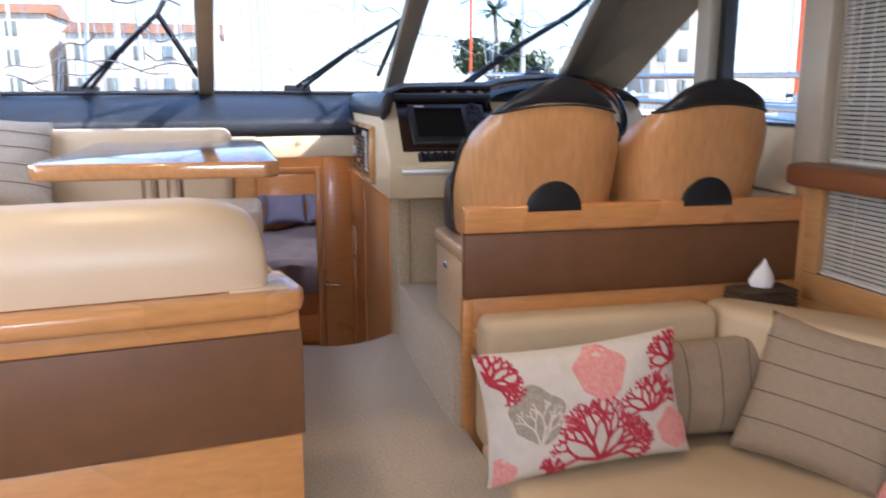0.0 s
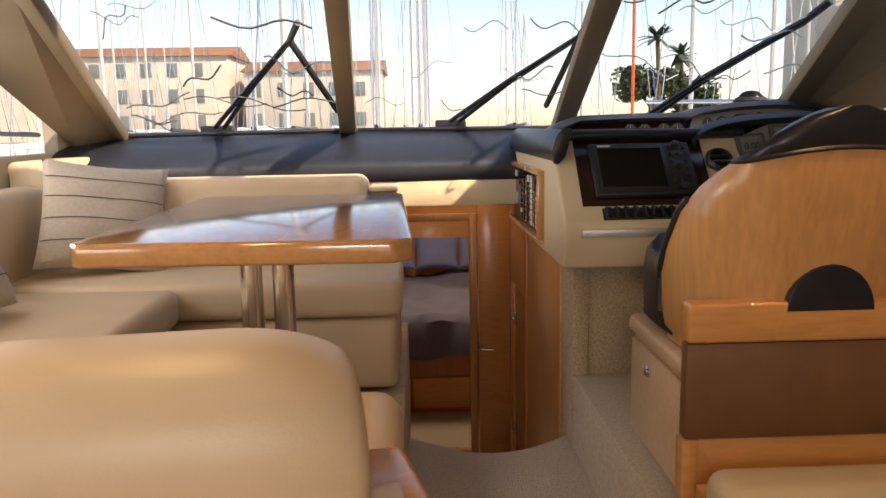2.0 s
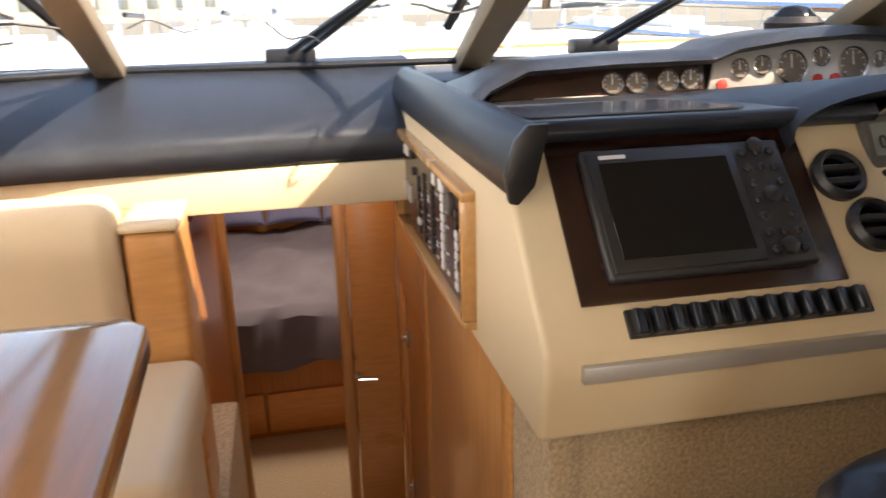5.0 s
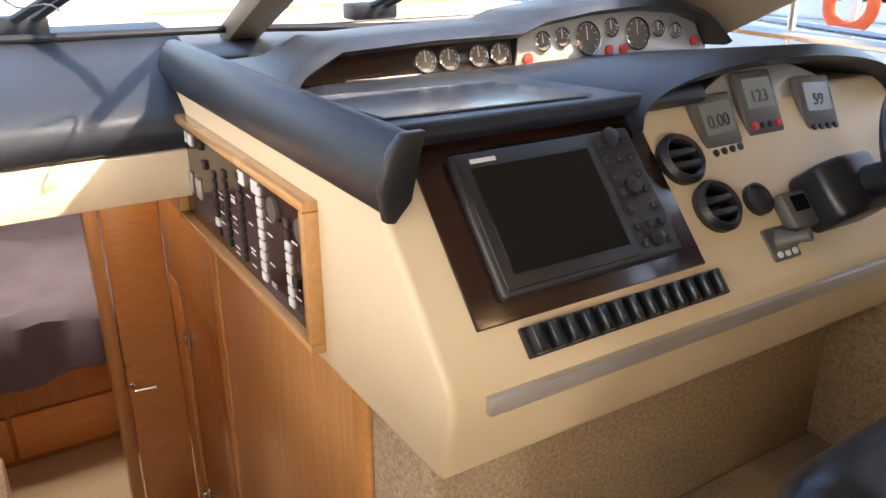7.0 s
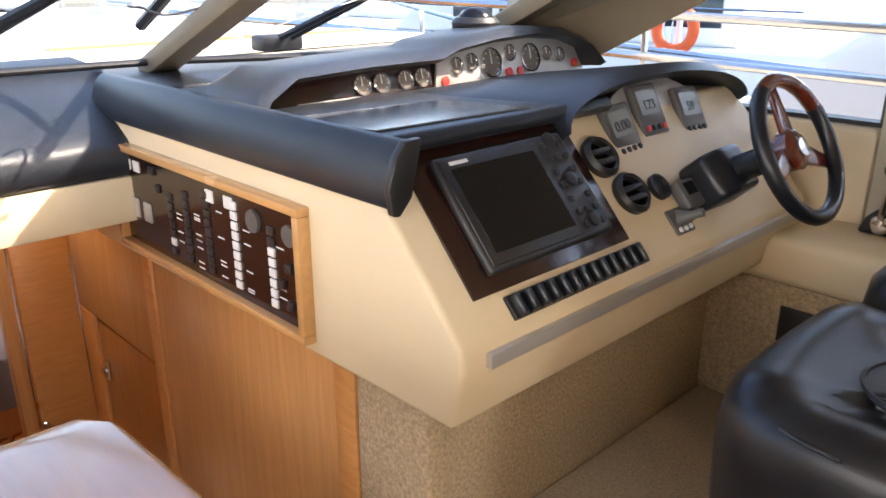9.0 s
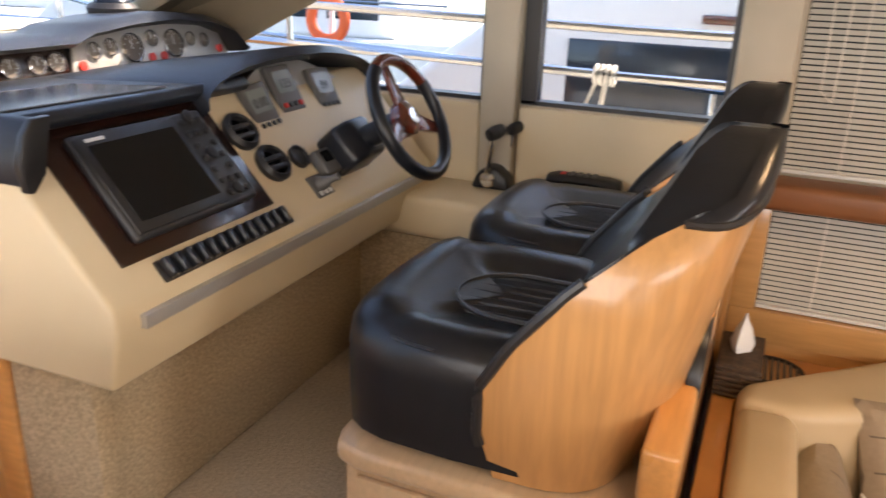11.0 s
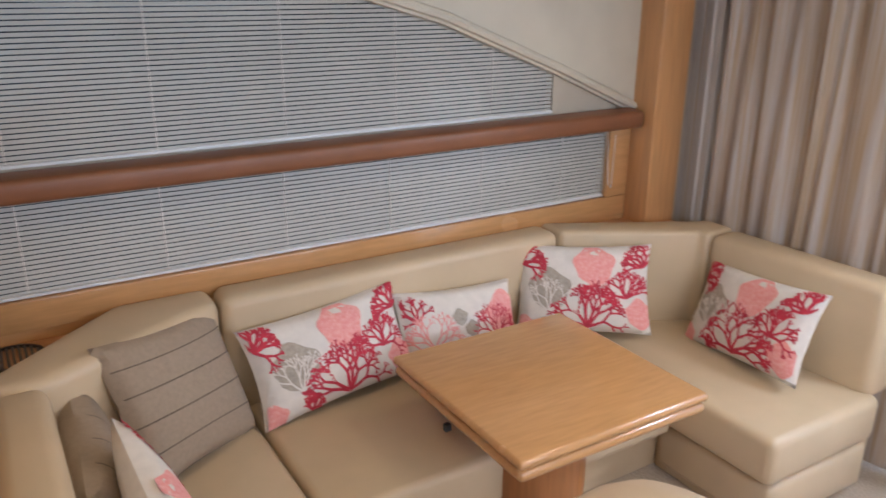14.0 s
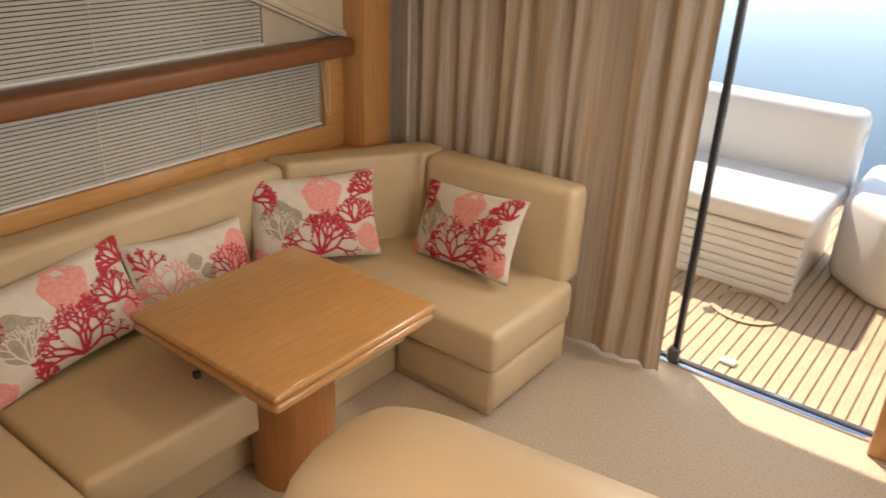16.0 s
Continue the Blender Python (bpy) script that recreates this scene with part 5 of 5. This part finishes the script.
def motor_yacht(name_at, length, label, stripe=True, tall=False):
    x, y, face = name_at
    b = thing("moored_yacht", (x, y, -1.3), label, "boat", group="moored boats")
    M = Matrix.Translation((x, y, -1.3)) @ Matrix.Rotation(radians(face), 4, "Z")
    h = length / 2
    hull = [(-1.9, -h), (1.9, -h), (2.0, 0), (1.5, h * 0.6), (0, h), (-1.5, h * 0.6), (-2.0, 0)]
    rings_h = [[(px * s, py * (0.96 + 0.04 * s), z) for px, py in hull] for s, z in ((0.8, 0), (0.95, 0.8), (1.0, 1.7), (1.0, 1.85))]
    part("hull", moved(finish(skin(rings_h), 0.03), M), HULL, b)
    cab = [(-h * 0.75, 1.85), (-h * 0.75, 3.5), (h * 0.05, 3.5), (h * 0.38, 1.85)]
    part("cabin", moved(prism(cab, "x", -1.5, 1.5, 0.08, 3), M), HULL, b)
    for s in (-1, 1):
        for k in range(5):
            y0 = -h * 0.7 + k * h * 0.17
            part("window", moved(box(min(s * 1.49, s * 1.515), max(s * 1.49, s * 1.515), y0, y0 + h * 0.145, 2.15, 2.68, 0.02), M), TINT, b)
        part("guard_rail", moved(joined(tube([(s * 1.85, -h * 0.9, 2.45), (s * 1.9, 0, 2.5), (s * 1.35, h * 0.6, 2.6), (0, h, 2.7)], 0.02, 6), *[tube([(s * 1.88, yy, 1.85), (s * 1.88, yy, 2.48)], 0.015, 6) for yy in (-h * 0.6, -h * 0.3, 0)]), M), STEEL, b)
        if stripe:
            part("rub_rail", moved(box(min(s * 1.5, s * 1.54), max(s * 1.5, s * 1.54), -h * 0.75, h * 0.02, 2.80, 2.85, 0.01), M), MAHOG, b, "red-brown stripe")
    part("flybridge", moved(prism([(-h * 0.8, 3.51), (-h * 0.8, 3.7), (h * 0.1, 3.7), (h * 0.14, 3.51)], "x", -1.7, 1.7, 0.05), M), HULL, b)
    # Extra block on top, added to stop low sun reaching the port windows.
    if tall:
        part("light_block_top", moved(prism([(-h * 0.75, 3.71), (-h * 0.75, 5.0), (h * 0.2, 5.0), (h * 0.3, 3.71)], "x", -1.5, 1.5, 0.08), M), HULL, b)
    part("windscreen", moved(slab([(-1.2, h * 0.36 + 0.02, 1.95), (1.2, h * 0.36 + 0.02, 1.95), (1.2, h * 0.08 + 0.02, 3.35), (-1.2, h * 0.08 + 0.02, 3.35)], 0.02), M), TINT, b)
    return b


motor_yacht((5.6, 3.2, 0), 14, "white neighbouring motor yacht with dark windows and a red-brown stripe")
motor_yacht((12.5, 14.0, 8), 13, "white motor yacht moored further along")
# Port yacht is added and made tall as a light blocker.
motor_yacht((-5.8, 3.5, 0), 13, "tall white motor yacht added to port to block low light", tall=True)
motor_yacht((-7, -9, 90), 12, "white motor yacht moored astern")
lb = thing("lifebuoy", (3.9, 8.0, 1.2), "orange ring lifebuoy on a white stand", "lifebuoy")
tor = []
for i in range(25):
    a = 2 * math.pi * i / 24
    c = Vector((0, math.cos(a), math.sin(a)))
    tor.append([Vector((4.5, 5.95, 1.36)) + c * (0.14 + 0.04 * math.cos(q)) + Vector((0.035 * math.sin(q), 0, 0)) for q in [2 * math.pi * k / 10 for k in range(10)]])
part("ring", skin(tor, caps=False), ORANGE, lb)
part("stand", box(4.54, 4.57, 5.93, 5.97, 0.5, 1.5, 0.01), WHITE, lb)
rng = random.Random(9)
for k in range(46):
    x, y = rng.uniform(-34, 22), rng.uniform(24, 75)
    L = rng.uniform(8, 13)
    yb = thing("sailing_yacht", (x, y, -1.3), "moored white sailing yacht with a tall pale mast", "boat", group="moored sailing yachts")
    hullp = [[(x + px * s, y + py * L / 2, z) for px, py in ((-1.3, -1), (1.3, -1), (1.4, 0), (0, 1), (-1.4, 0))] for s, z in ((0.8, -1.3), (1.0, 0.0), (1.0, 0.1))]
    part("hull", skin(hullp), HULL, yb)
    part("coachroof", box(x - 0.8, x + 0.8, y - L * 0.2, y + L * 0.15, 0.1, 0.6, 0.08), HULL, yb)
    hm = rng.uniform(10, 16)
    part("mast", tube([(x, y, 0.1), (x, y, hm)], rng.uniform(0.06, 0.1), 6), ORANGE if k % 15 == 3 else MAST, yb)
    part("boom", tube([(x, y, 1.4), (x, y - L * 0.35, 1.5)], 0.09, 6), HULL if k % 2 else DASH, yb)
    part("rigging", joined(tube([(x, y, hm), (x, y + L * 0.48, 0.2)], 0.018, 4), tube([(x, y, hm), (x, y - L * 0.48, 0.2)], 0.018, 4), tube([(x - 1.2, y, 0.1), (x, y, hm * 0.9)], 0.018, 4), tube([(x + 1.2, y, 0.1), (x, y, hm * 0.9)], 0.018, 4)), STEEL, yb)
structure("quay", box(-120, 90, 84, 140, -1.4, 0.4, 0), QUAY, "concrete quay behind the moorings")


def building(x, y, w, h, storeys):
    b = thing("harbour_building", (x, y, 0.4), "sand-coloured harbour building with rows of windows", "building", group="harbour buildings")
    part("wall", box(x, x + w, y, y + 12, 0.4, h, 0.05), FACADE, b)
    part("roof", prism([(y - 0.4, h), (y + 6, h + 1.6), (y + 12.4, h)], "x", x - 0.4, x + w + 0.4, 0.05), ROOF, b)
    # Window panes use pale grey instead of dark glass, painting in the haze.
    pane = mesh_of("window", box(-0.6, 0.6, -0.08, 0.02, 0, 1.6, 0.02), LCD)
    for s in range(storeys):
        for k in range(int(w / 3)):
            o = new("window", pane)
            o.parent, o.matrix_parent_inverse, o.location = b, b.matrix_basis.inverted(), (x + 1.5 + 3 * k, y, 1.6 + s * (h - 1) / storeys)


building(-70, 92, 26, 13, 4)
building(-42, 96, 20, 10, 3)
building(-20, 95, 16, 8, 2)
building(48, 92, 10, 24, 6)


def leaf_clump(center, radius, n, size, rng):
    vs, fs = [], []
    for _ in range(n):
        d = Vector((rng.gauss(0, 1), rng.gauss(0, 1), rng.gauss(0, 1))).normalized() * rng.uniform(0.3, 1) ** 0.5
        c = Vector(center) + Vector((d.x * radius[0], d.y * radius[1], d.z * radius[2]))
        a, b = Vector((rng.uniform(-1, 1), rng.uniform(-1, 1), rng.uniform(-1, 1))).normalized() * size, Vector((rng.uniform(-1, 1), rng.uniform(-1, 1), rng.uniform(-1, 1))).normalized() * size * 0.6
        o = len(vs)
        vs += [tuple(c - a), tuple(c + b), tuple(c + a), tuple(c - b)]
        fs.append((o, o + 1, o + 2, o + 3))
    me = bpy.data.meshes.new("tmp")
    me.from_pydata(vs, [], fs)
    bm = bmesh.new()
    bm.from_mesh(me)
    bpy.data.meshes.remove(me)
    return bm


rng = random.Random(31)
for x, y, h in ((28.2, 96, 6.0), (33.0, 98, 4.8)):
    tr = thing("tree", (x, y, 0.4), "broad dark green harbour tree", "tree", group="trees")
    part("trunk", joined(tube([(x, y, 0.4), (x + 0.2, y, h * 0.6)], 0.35), tube([(x + 0.2, y, h * 0.5), (x + 2, y, h)], 0.18), tube([(x + 0.2, y, h * 0.5), (x - 2, y, h)], 0.18)), BARK, tr)
    part("crown", joined_fast([leaf_clump((x + rng.uniform(-3, 3), y + rng.uniform(-1, 1), h + rng.uniform(-2.2, 1.2)), (1.9, 1.9, 1.4), 260, 0.32, rng) for _ in range(11)]), LEAF, tr)
for x, y, h in ((28.3, 94, 11.2), (31.8, 96, 9.4)):
    tr = thing("palm_tree", (x, y, 0.4), "tall palm tree with a ragged crown", "tree", group="palms")
    part("trunk", tube([(x, y, 0.4), (x + 0.3, y, h / 2), (x, y, h)], 0.28), BARK, tr)
    fr = []
    for k in range(26):
        a, el = rng.uniform(0, 6.28), rng.uniform(-0.6, 1.2)
        pts = [Vector((x, y, h)) + Vector((math.cos(a) * math.cos(el) * r, math.sin(a) * math.cos(el) * r, math.sin(el) * r - 0.12 * r * r)) for r in (0, 0.6, 1.2, 1.8, 2.4)]
        fr.append(skin([[p + Vector((-math.sin(a), math.cos(a), 0)) * w * s + Vector((0, 0, -0.1 * abs(s))) for s in (-1, 0, 1)] for p, w in zip(pts, (0.05, 0.3, 0.35, 0.25, 0.03))], closed=False, caps=False))
    part("crown", joined_fast(fr), LEAF, tr)
